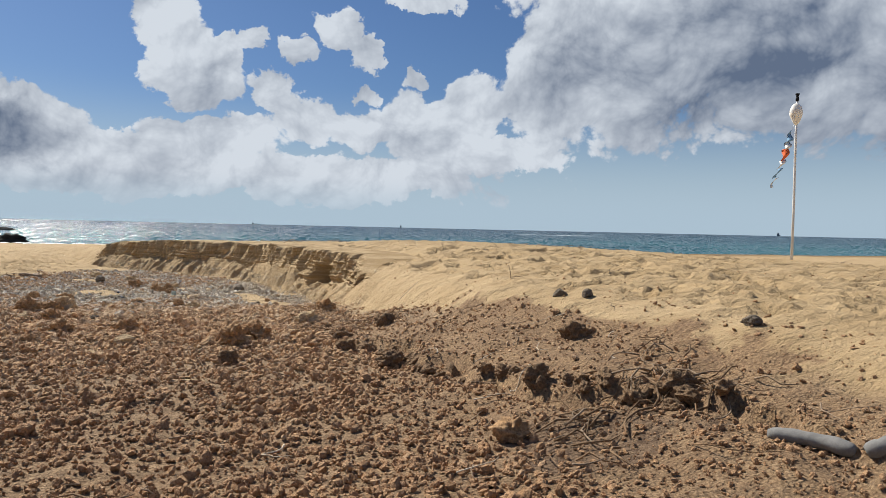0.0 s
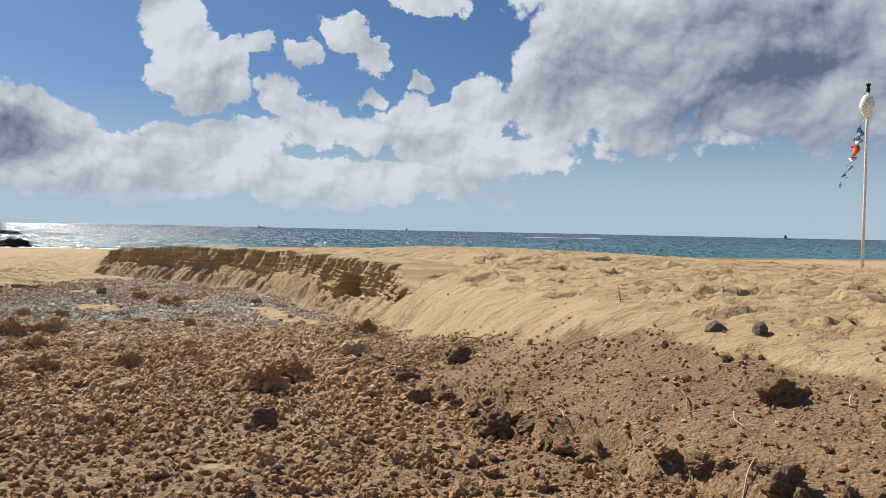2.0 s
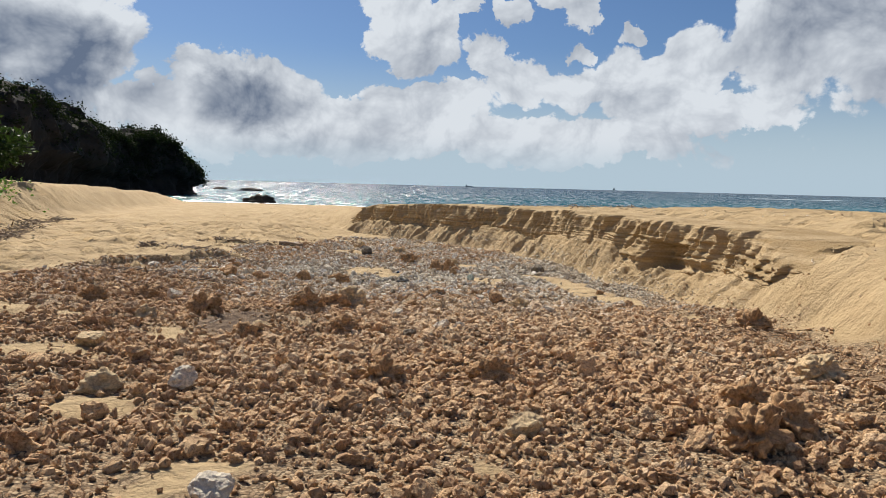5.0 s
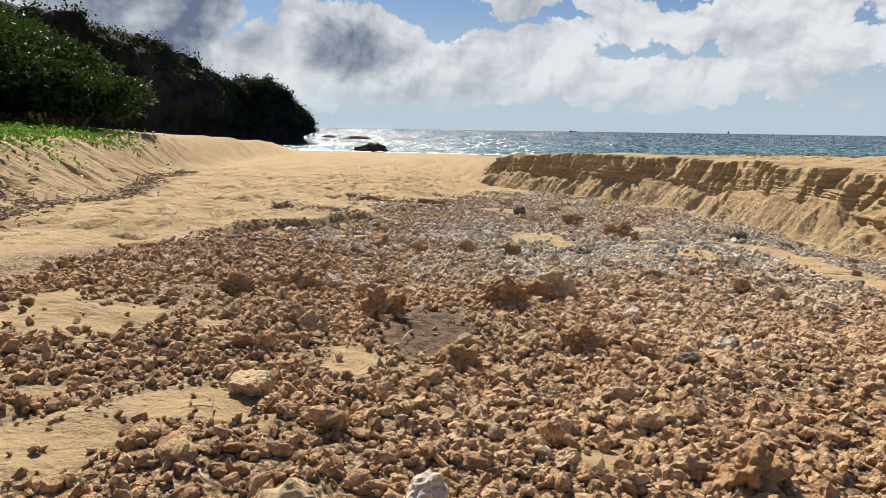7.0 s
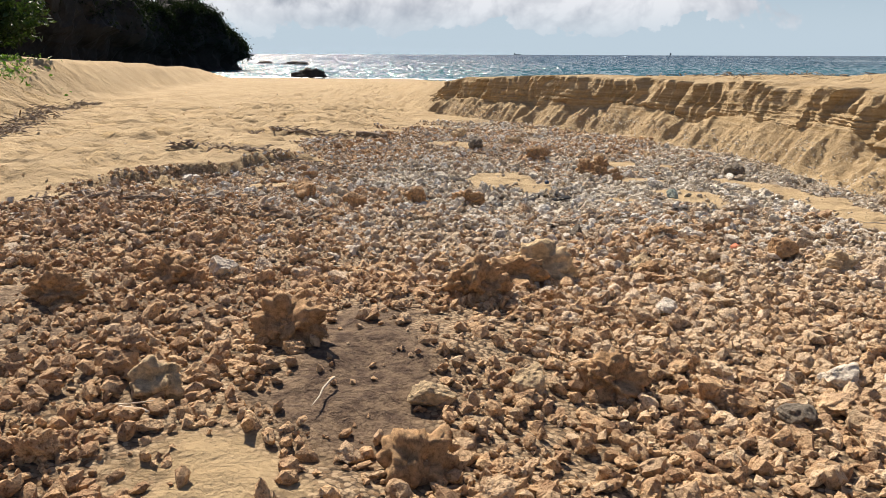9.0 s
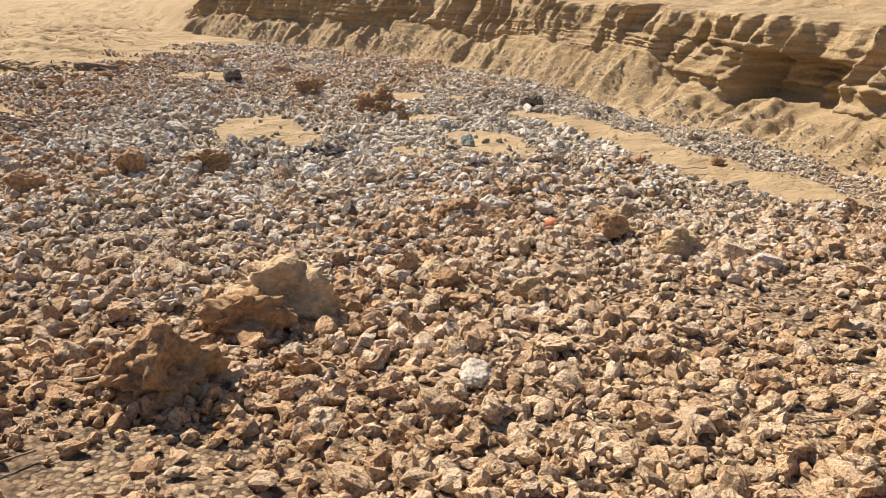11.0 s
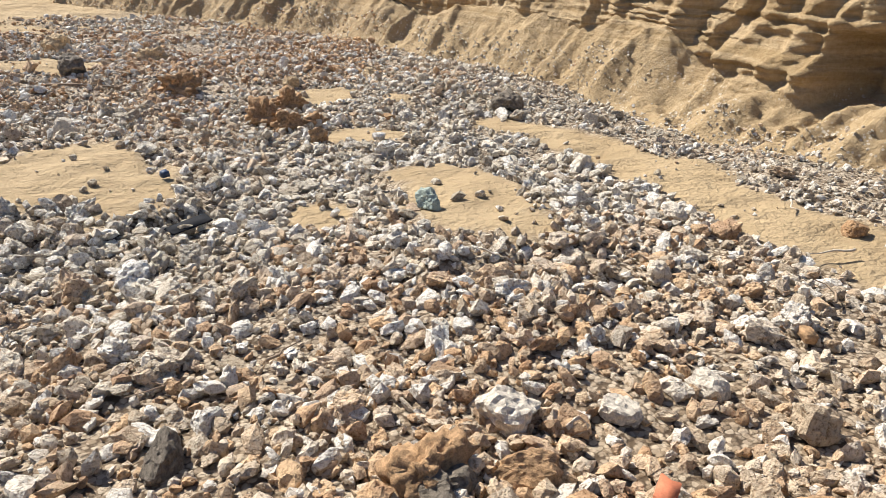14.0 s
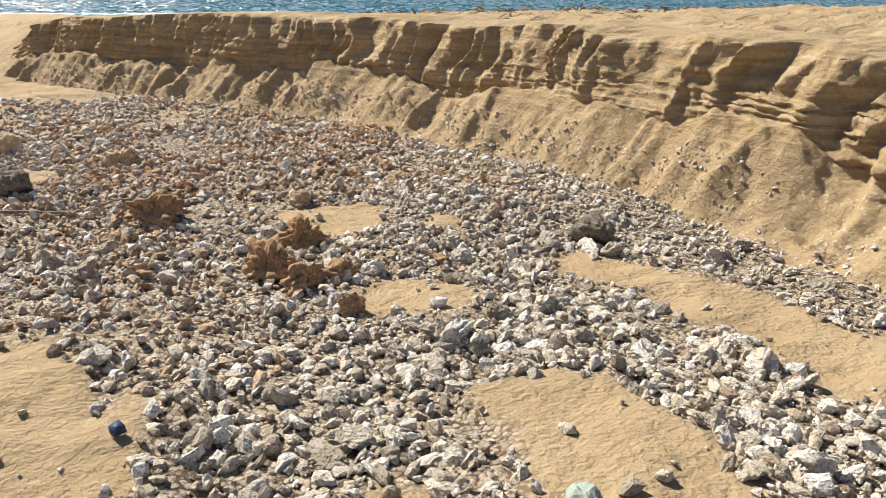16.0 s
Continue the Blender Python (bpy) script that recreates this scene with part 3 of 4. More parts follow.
def bed_spots(rng, n, x0, x1, y0, y1, most=1.0):
    """Random places on the stream bed, fewer where sand or soil covers it."""
    x, y = rng.uniform(x0, x1, n), rng.uniform(y0, y1, n)
    bed, soil, damp = ground_cover(x, y)
    clump = 0.75 + 0.5 * fbm(x * 1.1, y * 1.1, 71, 3)
    keep = np.clip(bed, 0, 1) * (1 - 0.5 * np.clip(soil - 0.75 * bed, 0, 1)) * (1 - 0.9 * damp) * clump
    keep = np.maximum(keep, 0.6 * np.clip(soil, 0, 1))
    keep = keep * (1 - 0.55 * step(0.05, 0.3, x - np.interp(y, SHELF_Y, SHELF_X)) * step(11.5, 10.3, y))
    m = rng.uniform(0, 1, n) < keep * most
    return x[m], y[m]


def build_rubble():
    rng = np.random.default_rng(5)
    r = random.Random(77)
    knobby = [broken_shape(i, 3, 9, 0.30, (1, r.uniform(0.55, 0.95), r.uniform(0.42, 0.8))) for i in range(12)]
    lumps = [broken_shape(40 + i, 2, 7, 0.34, (1, r.uniform(0.5, 0.9), r.uniform(0.42, 0.8))) for i in range(24)]
    chips = [bare_ico(100 + i) for i in range(30)]
    grit = [bare_chip(70 + i) for i in range(24)]
    wide, near = (-8.5, 4.4, 2.5, 31.0), (-4.0, 2.2, 11.5, 22.0)
    for name, box, count, most, lo, hi, power, shapes, label in (
        ("coral_gravel", wide, 420000, 62000, 0.022, 0.050, 1.6, grit, "fine cream and rust coral gravel strewn over the stream bed"),
        ("coral_chips", wide, 260000, 46000, 0.045, 0.105, 2.0, chips, "broken cream and brown coral chips covering the stream bed"),
        ("coral_lumps", near, 40000, 9000, 0.045, 0.12, 2.2, lumps, "pitted cream and grey coral lumps along the stream bed"),
        ("coral_rubble", wide, 20000, 900, 0.10, 0.20, 2.0, knobby, "loose cream, grey and rusty coral rubble on the stream bed")):
        x, y = bed_spots(rng, count, *box)
        seen = x > np.interp(y, [2.5, 8, 11, 20, 30], [-1.8, -3.6, -6.5, -8, -6])
        x, y = x[seen][:most], y[seen][:most]
        size = lo + (hi - lo) * rng.uniform(0, 1, len(x)) ** power
        size = size * np.interp(y, [3, 8, 13], [0.8, 0.9, 1.0]) * np.interp(x, [1.6, 2.6], [1.0, 0.7])
        v, t = scatter(rng, shapes, x, y, size, 0.16)
        tagged(new(name, mesh_from(name, v, t, M_RUBBLE, False)), label, "rubble", kind="stuff")


def bare_chip(seed):
    """A six-cornered splinter of coral."""
    r = random.Random(seed)
    co = np.array([(0.5, 0, 0), (-0.5, 0, 0), (0, 0.45, 0), (0, -0.45, 0), (0, 0, 0.4), (0, 0, -0.4)])
    co = co * np.array([[r.uniform(0.7, 1.2)] for _ in range(6)]) + np.array([[r.uniform(-0.14, 0.14) for _ in range(3)] for _ in range(6)])
    return co, np.array([(0, 2, 4), (2, 1, 4), (1, 3, 4), (3, 0, 4), (2, 0, 5), (1, 2, 5), (3, 1, 5), (0, 3, 5)])


def broken_shape(seed, level, cuts, lump, squash):
    """A broken lump of coral about 1 across: flat fracture faces, worn and pitted between."""
    r = random.Random(seed * 13 + 5)
    planes = []
    for _ in range(cuts):
        d = Vector((r.gauss(0, 1), r.gauss(0, 1), r.gauss(0, 1))).normalized()
        planes.append((d, r.uniform(0.26, 0.46)))
    o = Vector((seed * 5.3, seed * 2.9, seed * 1.7))
    bm = bmesh.new()
    bmesh.ops.create_icosphere(bm, subdivisions=level, radius=0.5)
    for v in bm.verts:
        d = v.co.normalized()
        reach = 0.56
        for way, h in planes:
            c = d.dot(way)
            if c > 0.05:
                reach = min(reach, h / c)
        knob = noise.noise(d * 2.4 + o) + 0.7 * noise.noise(d * 5.5 - o)
        reach *= 1 + lump * knob
        v.co = Vector((d.x * squash[0], d.y * squash[1], d.z * squash[2])) * max(reach, 0.14)
    co = np.array([v.co[:] for v in bm.verts])
    tri = np.array([[v.index for v in f.verts] for f in bm.faces])
    bm.free()
    return co, tri


def bare_ico(seed):
    """A twelve-cornered pebble."""
    return broken_shape(seed, 1, 5, 0.35, (1, random.Random(seed).uniform(0.5, 0.95), random.Random(seed + 1).uniform(0.4, 0.85)))


build_rubble()


# ---- the cut sand bank ----
def bank_line(spacing=0.03):
    """Evenly spaced points along the foot of the bank, with the way into the bank at each."""
    y = np.linspace(14.6, 36.0, 3000)
    x = np.interp(y, FOOT_Y, FOOT_X)
    k = np.ones(121) / 121
    x = np.convolve(np.pad(x, 60, "edge"), k, "valid")
    run = np.r_[0, np.cumsum(np.hypot(np.diff(x), np.diff(y)))]
    s = np.arange(0, run[-1], spacing)
    px, py = np.interp(s, run, x), np.interp(s, run, y)
    tx, ty = np.gradient(px), np.gradient(py)
    n = np.hypot(tx, ty)
    return s, px, py, ty / n, -tx / n


def build_bank():
    s, px, py, nx, ny = bank_line()
    v = np.interp(np.linspace(0, 1, 130), [0, 0.25, 0.85, 1], [0, 0.32, 0.86, 1])
    S, V = np.meshgrid(s, v)
    fade = step(0.4, 3.2, s) * step(s[-1], s[-1] - 3.0, s)
    # rest profile: talus, steep face, rounded brink, top
    D0 = np.interp(V, [0, 0.08, 0.36, 0.40, 0.80, 0.83, 0.90, 1.0], [-0.15, 0.02, 0.58, 0.64, 0.90, 0.96, 1.5, 3.0])
    Z0 = np.interp(V, [0, 0.08, 0.36, 0.40, 0.80, 0.83, 0.90, 1.0], [-0.10, -0.01, 0.33, 0.37, 0.93, 0.965, 0.99, 1.0])
    fan = 0.13 * value_noise(S * 0.55, S * 0, 81) + 0.11 * value_noise(S * 1.4, S * 0, 82)
    washed = step(18.2, 19.4, py) * step(22.6, 21.9, py)
    Z0 = Z0 + (fan * (1 - washed) - 0.12 * washed) * np.interp(V, [0.1, 0.36, 0.6], [0, 1, 0]) + 0.05 * value_noise(S * 1.3, S * 0, 87) * np.interp(V, [0.5, 0.85, 1], [0, 1, 0])
    wall = np.interp(V, [0.32, 0.42, 0.80, 0.92], [0, 1, 1, 0])
    ridge = lambda n: 1 - 2 * np.abs(n)
    slant = S + 0.35 * Z0 + 0.12 * value_noise(S * 1.5, Z0 * 4, 93)
    D = D0 + 0.15 * value_noise(S * 0.8, Z0 * 0.8, 83) * wall
    D = D - 0.12 * ridge(value_noise(slant * 2.4, Z0 * 0.9, 84)) * np.interp(V, [0.36, 0.5, 0.86, 0.95], [0, 0.8, 1.3, 0])
    D = D - 0.07 * ridge(value_noise(slant * 6.5, Z0 * 1.7, 85)) * np.interp(V, [0.36, 0.5, 0.86, 0.95], [0, 0.7, 1.3, 0])
    D = D + 0.03 * fbm(S * 9, Z0 * 9, 94, 3) * np.interp(V, [0.34, 0.42, 0.86, 0.95], [0, 1, 1, 0])
    level = Z0 * 24 + 0.6 * value_noise(S * 0.5, S * 0, 86)
    beds = value_noise(S * 0.45, level, 88) + 0.6 * value_noise(S * 1.3, level * 2.3, 89)
    D = D + (0.016 + 0.034 * step(24.6, 22.6, py)) * beds * np.interp(V, [0.34, 0.42, 0.60, 0.74], [0, 1, 1, 0])
    # the hollow washed out under a ledge, with a block of packed sand left standing beside it
    Y = np.broadcast_to(py, S.shape)
    hollow = np.interp(V, [0.33, 0.38], [0, 1]) * step(19.5, 19.75, Y) * step(20.95, 20.75, Y) * np.interp(Z0, [0.20, 0.26, 0.60, 0.66], [0, 1, 1, 0])
    block = step(20.7, 20.85, Y) * step(22.0, 21.85, Y) * np.interp(Z0, [0.06, 0.14, 0.44, 0.50], [0.3, 1, 1, 0])
    D = D + 0.42 * hollow - 0.20 * block
    # runnels and grains on the talus
    low = np.interp(V, [0.04, 0.15, 0.32, 0.40], [0, 1, 1, 0])
    Z = Z0 + low * (0.085 * ridge(value_noise(S * 2.2 + 0.6 * D, D * 0.6, 90)) + 0.04 * ridge(value_noise(S * 5.0 + D, D * 0.8, 95)) + 0.030 * fbm(S * 8, D * 8, 91, 3))
    Z = Z + 0.012 * fbm(S * 12, V * 50, 92, 3)
    base = np.interp(py, FLOOR_Y, FLOOR_Z) - 0.02
    top = np.interp(py, [0, 10, 18, 26, 30, 36, 40], [0.88, 0.88, 0.92, 0.89, 0.86, 0.55, 0.4])
    H = base + (top - base) * np.clip(Z, -0.2, 1.0) 
    # both ends sink into the slope of the beach
    H = H - 0.22 * np.interp(V, [0.93, 1.0], [0, 1])
    XX, YY = px + nx * D, py + ny * D
    H = H * fade + (ground_height(XX, YY) - 0.10) * (1 - fade)
    idx = np.arange(S.size).reshape(S.shape)
    faces = np.stack([idx[:-1, :-1], idx[:-1, 1:], idx[1:, 1:], idx[1:, :-1]], -1).reshape(-1, 4)[:, ::-1]
    rng = np.random.default_rng(61)
    row = (len(v) * rng.uniform(0.02, 0.27, 5200) ** 1.25).astype(int)
    col = rng.integers(40, len(s) - 90, 5200)
    keep = rng.uniform(-0.5, 0.9, 5200) < fbm(s[col] * 0.8, row * 0.05, 98, 3) + 0.6 * (1 - row / 34)
    row, col = row[keep], col[keep]
    vt, tr = scatter(rng, [bare_chip(400 + i) for i in range(10)], XX[row, col], YY[row, col], 0.018 + 0.04 * rng.uniform(0, 1, len(row)) ** 2, 0.4, H[row, col])
    tagged(new("talus_pebbles", mesh_from("talus_pebbles", vt, tr, M_RUBBLE, False)), "small cream coral pebbles strewn over the sandy talus", "pebbles", kind="stuff")
    me = mesh_from("sand_bank", np.stack([XX, YY, H], -1).reshape(-1, 3), faces, M_BANK)
    return tagged(new("sand_bank", me), "layered yellow sand bank, wind-cut with a hollow and loose talus", "sand bank", kind="structure")


def bank_material():
    m, n = material("layered_sand")
    p = place(n)
    z = n.put("ShaderNodeSeparateXYZ", Vector=p).outputs[2]
    bed = n.noise(n.vec("MULTIPLY", p, (0.7, 0.7, 14.0)), 1.0, 5.0, 0.6)
    bed = n.math("ADD", 0.5, n.math("MULTIPLY", n.math("SUBTRACT", bed, 0.5), n.ramp(z, -0.08, 0.12, to=(0.1, 1.0))))
    grain = n.noise(p, 240.0, 3.0, 0.7)
    clod = n.noise(p, 26.0, 5.0, 0.65)
    sand = n.mix(n.ramp(bed, 0.35, 0.65), (0.37, 0.265, 0.135), (0.56, 0.43, 0.26))
    sand = n.mix(n.ramp(clod, 0.3, 0.7), n.mix(1.0, sand, (0.78, 0.74, 0.68), "MULTIPLY"), sand)
    sand = n.mix(n.ramp(grain, 0.3, 0.75), n.mix(0.35, sand, (0.30, 0.20, 0.10)), sand)
    chip = n.put("ShaderNodeTexVoronoi", Vector=p, Scale=34.0)
    shell = n.math("MULTIPLY", n.ramp(n.put("ShaderNodeSeparateXYZ", Vector=chip.outputs["Color"]).outputs[0], 0.62, 0.7), n.math("MULTIPLY", n.ramp(chip.outputs["Distance"], 0.5, 0.3), n.ramp(n.noise(p, 2.0, 4.0), 0.45, 0.6)))
    sand = n.mix(n.math("MULTIPLY", shell, n.ramp(z, 0.15, -0.15, to=(0.0, 0.55))), sand, (0.68, 0.61, 0.50))
    h = n.math("ADD", n.math("MULTIPLY", bed, 1.2), n.math("ADD", n.math("MULTIPLY", clod, 1.2), n.math("MULTIPLY", grain, 0.2)))
    finish(n, sand, 0.95, h, 0.03, 0.8)
    return m


M_BANK = bank_material()
build_bank()


# ---- headland, shrubs and creepers beyond the dune ----
HEAD = [(-75, 25, 9), (-58, 34, 10), (-46, 46, 10.5), (-41, 60, 11), (-40, 74, 11), (-40.5, 88, 10.8), (-39.8, 97, 10.0), (-39.2, 101.5, 8.2), (-38.2, 105.5, 6.9), (-37.4, 108.5, 6.0), (-36.6, 111, 7.6), (-35.6, 114.5, 8.2), (-34.8, 118, 6.8), (-34.2, 120.5, 4.9), (-33.8, 122.5, 3.0), (-36, 128, 3.6), (-48, 133, 4.5), (-75, 137, 6)]


def build_headland():
    t = np.linspace(0, len(HEAD) - 1, 330)
    k = np.arange(len(HEAD))
    px, py, ph = (np.interp(t, k, [h[i] for h in HEAD]) for i in range(3))
    box = np.ones(15) / 15
    px, py = (np.convolve(np.pad(a, 7, "edge"), box, "valid") for a in (px, py))
    tx, ty = np.gradient(px), np.gradient(py)
    nrm = np.hypot(tx, ty)
    ox, oy = ty / nrm, -tx / nrm  # outwards, to the beach and the sea
    v = np.linspace(0, 1, 46)
    out = np.interp(v, [0, 0.08, 0.16, 0.28, 0.45, 0.62, 0.75, 1], [0.2, -0.9, -0.6, 1.3, 0.9, -0.6, -2.6, -16])
    up = np.interp(v, [0, 0.08, 0.16, 0.28, 0.45, 0.62, 0.75, 1], [-0.15, 0.1, 0.24, 0.38, 0.62, 0.86, 0.99, 1.12])
    verts = np.empty((len(v), len(t), 3))
    for i in range(len(v)):
        for j in range(len(t)):
            x, y, z = px[j] + ox[j] * out[i], py[j] + oy[j] * out[i], SEA + 0.2 + (ph[j] + 1) * up[i]
            q = Vector((x, y, z))
            a = 1.7 * noise.noise(q * 0.16) + 1.1 * noise.noise(q * 0.42) + 0.45 * noise.noise(q * 1.05)
            b = 1.3 * noise.noise(q * 0.22 + Vector((9, 9, 9))) + 0.9 * noise.noise(q * 0.55) + 0.4 * noise.noise(q * 1.3)
            verts[i, j] = (x + ox[j] * a, y + oy[j] * a, z + b * min(1, 2 * v[i]))
    idx = np.arange(len(v) * len(t)).reshape(len(v), len(t))
    faces = np.stack([idx[:-1, :-1], idx[:-1, 1:], idx[1:, 1:], idx[1:, :-1]], -1).reshape(-1, 4)
    tagged(new("headland", mesh_from("headland", verts.reshape(-1, 3), faces, M_CLIFF, False)), "undercut rock headland darkened as if backlit, overgrown with scrub, beside the sea", "cliff", kind="structure")
    return verts


def leaf_cloud(rng, centres, sizes, mat, name, label, category="plants", droop=0.5):
    """Many small folded leaves at the centres, as one mesh."""
    n = len(centres)
    r = turns(rng, n, 0.9)
    leaf = np.array([(-0.5, 0, 0), (0, -0.28, 0.08), (0.5, 0, -0.06), (0, 0.28, 0.08)])
    p = np.einsum("nij,vj->nvi", r, leaf) * sizes[:, None, None] + centres[:, None]
    q = np.arange(n)[:, None] * 4
    tris = np.concatenate([q + (0, 1, 2), q + (0, 2, 3)])
    return mesh_from(name, p.reshape(-1, 3), tris, mat, False)


HEADLAND = build_headland()
rng_leaf = np.random.default_rng(8)


def build_scrub():
    """Scrub on the headland: leaf tufts thick on the brink and top, thin on the face."""
    rows, cols = HEADLAND.shape[:2]
    tufts = []
    for _ in range(2000):
        i = int(np.clip(rng_leaf.normal(0.66, 0.17), 0.2, 0.97) * (rows - 1))
        j = rng_leaf.integers(20, cols - 40)
        tufts.append((*HEADLAND[i, j], rng_leaf.uniform(0.35, 1.0)))
    tufts = np.array(tufts)
    per = 20
    off = rng_leaf.normal(0, 1, (len(tufts), per, 3)) * (0.5, 0.5, 0.42)
    c = (tufts[:, None, :3] + off * tufts[:, None, 3:4]).reshape(-1, 3) + (0, 0, 0.15)
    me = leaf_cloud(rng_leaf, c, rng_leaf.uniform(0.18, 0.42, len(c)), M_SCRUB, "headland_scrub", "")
    tagged(new("headland_scrub", me), "green wind-pruned scrub covering the headland, darkened as if backlit", "scrub", kind="stuff")


build_scrub()


def build_shrub(x, y, height, width, seed):
    """A dense seaside shrub: several leaning stems and a ragged crown of leaf clumps."""
    rng = np.random.default_rng(seed)
    base = ground_at(x, y)
    root = tagged(new("shrub"), "dense seaside shrub in backlit dark green at the foot of the headland", "shrub", "shrubs behind the beach")
    root.location = (x, y, base)
    lobes = []
    for k in range(9):
        a, r = rng.uniform(0, math.tau), width * 0.5 * math.sqrt(rng.uniform(0, 1))
        h = height * rng.uniform(0.35, 0.9) * (1 - 0.35 * r / width)
        lobes.append((r * math.cos(a), r * math.sin(a), h))
        if k < 5:
            bm = bmesh.new()
            tip = Vector(lobes[-1])
            tube(bm, [(0.1 * math.cos(a), 0.1 * math.sin(a), -0.2), tip * 0.4 + Vector((0, 0, 0.2)), tip * 0.75, tip], [0.11, 0.08, 0.05, 0.02], 6)
            part("stem", bm, M_TWIG, root)
    cs = []
    for lx, ly, lz in lobes:
        m = 800
        d = rng.normal(0, 1, (m, 3))
        d /= np.linalg.norm(d, axis=1)[:, None]
        rad = rng.uniform(0.55, 1.05, m) ** 0.6 * (1 + 0.25 * np.sin(d[:, 0] * 5 + lx) * np.sin(d[:, 2] * 6 + ly))
        p = d * rad[:, None] * (width * 0.30, width * 0.30, height * 0.27) + (lx, ly, lz)
        cs.append(p[p[:, 2] > 0.05])
    c = np.concatenate(cs)
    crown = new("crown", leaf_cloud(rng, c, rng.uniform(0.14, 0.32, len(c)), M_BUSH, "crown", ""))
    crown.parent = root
    return root


for k, (x, y, h, wd) in enumerate([(-20.0, 37.0, 2.6, 4.0), (-22.5, 39.5, 3.6, 5.0), (-24.0, 36.0, 4.4, 5.5), (-26.5, 39.5, 5.6, 6.0), (-24.5, 31.5, 3.8, 5.0), (-28.0, 34.0, 6.0, 6.5), (-23.5, 27.0, 3.4, 4.5),
                                   (-29.5, 45.0, 6.5, 7.0), (-32.0, 53.0, 6.0, 7.0), (-28.0, 27.5, 5.5, 6.0)]):
    build_shrub(x, y, h, wd, 100 + k)


def build_creeper():
    """Beach creeper on the dune's shoulder."""
    n = 26000
    x, y = rng_leaf.uniform(-26, -12.5, n), rng_leaf.uniform(19, 38, n)
    s = np.interp(y, LEFT_Y, LEFT_X) - x
    edge = s - 1.9 - 0.04 * (y - 20) + 1.2 * fbm(x * 0.5, y * 0.5, 95, 3)
    keep = rng_leaf.uniform(0, 1, n) < step(0.0, 1.2, edge) * 0.98 + 0.02 * (edge > -1.2)
    x, y = x[keep], y[keep]
    z = ground_height(x, y) + rng_leaf.uniform(0.02, 0.26, len(x)) * (0.6 + 0.5 * fbm(x * 0.8, y * 0.8, 96, 2))
    me = leaf_cloud(rng_leaf, np.stack([x, y, z], -1), rng_leaf.uniform(0.09, 0.2, len(x)), M_LEAF, "beach_creeper", "")
    tagged(new("beach_creeper", me), "bright green beach creeper sprawling over the dune", "creeper", kind="stuff")


build_creeper()


# ---- rocks in the sea, ships, surf ----
def placed_rock(name, label, category, x, y, z, size, mat, seed, level=4, lump=0.5, squash=(1, 1, 0.7), pits=0.0, turn=0.0, group="", smooth=True, hole=None):
    co, tri = rock_shape(seed, level, lump, squash, pits, hole)
    ob = new(name, mesh_from(name, co, tri, mat, smooth))
    ob.matrix_world = pose(x, y, z, 0, 0, turn) @ Matrix.Diagonal((*size, 1))
    return tagged(ob, label, category, group)


# these rocks share the near-black cliff colour with its painted backlit shade
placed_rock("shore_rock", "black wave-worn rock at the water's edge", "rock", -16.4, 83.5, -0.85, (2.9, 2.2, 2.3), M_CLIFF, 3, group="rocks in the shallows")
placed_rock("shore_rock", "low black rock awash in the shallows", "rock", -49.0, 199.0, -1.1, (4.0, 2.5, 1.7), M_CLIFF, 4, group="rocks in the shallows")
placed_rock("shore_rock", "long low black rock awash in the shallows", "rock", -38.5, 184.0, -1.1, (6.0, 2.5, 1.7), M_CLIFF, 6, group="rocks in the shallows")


def build_ship(x, y, length, turn):
    root = tagged(new("cargo_ship"), "small grey cargo ship far out on the horizon", "ship", "ships on the horizon")
    root.matrix_world = pose(x, y, SEA, 0, 0, turn)
    for name, lx, lz, ln, wd, hg in (("hull", 0, 0.0, 1.0, 0.16, 0.085), ("bridge", -0.36, 0.085, 0.14, 0.13, 0.11), ("crane", 0.12, 0.085, 0.03, 0.03, 0.10), ("funnel", -0.42, 0.19, 0.05, 0.05, 0.05)):
        bm = bmesh.new()
        bmesh.ops.create_cube(bm, size=1)
        for v in bm.verts:
            taper = 0.45 if name == "hull" and v.co.z < 0 else (0.75 if name in ("funnel", "crane") and v.co.z > 0 else 1)
            v.co = Vector(((v.co.x * taper if name != "hull" else v.co.x * (1.0 if v.co.z > 0 else 0.9)) * ln + lx, v.co.y * taper * wd, (v.co.z + 0.5) * hg + lz)) * length
        bmesh.ops.bevel(bm, geom=bm.edges[:], offset=0.01 * length, segments=1)
        part(name, bm, M_SHIP, root)


build_ship(2320, 2330, 62, 40)
build_ship(985, 3330, 50, 75)
build_ship(330, 3600, 40, 20)


def build_surf(name, label, x0, y0, x1, y1, rows, width, seed):
    """Broken strips of foam lying on the water."""
    rng = np.random.default_rng(seed)
    bm = bmesh.new()
    for _ in range(rows):
        t = rng.uniform(0, 1)
        cx, cy = x0 + (x1 - x0) * t, y0 + (y1 - y0) * t + rng.normal(0, width)
        ln, wd = rng.uniform(0.5, 2.6) * width, rng.uniform(0.10, 0.3) * width
        pts = [bm.verts.new((cx + ln * math.cos(a) * rng.uniform(0.7, 1.2), cy + wd * math.sin(a) * rng.uniform(0.6, 1.3), SEA + 0.12 + rng.uniform(0, 0.03))) for a in np.linspace(0, math.tau, 10)[:-1]]
        mid = bm.verts.new((cx, cy, SEA + 0.20))
        for a, b in zip(pts, pts[1:] + pts[:1]):
            bm.faces.new((a, b, mid))
    tagged(part(name, bm, M_SURF), label, "surf", kind="stuff")


build_surf("shore_surf", "white foam of small waves along the shore", -24, 84, 8, 76, 90, 0.55, 1)
build_surf("reef_surf", "white foam of a wave breaking over the reef", 160, 330, 205, 335, 40, 2.2, 2)


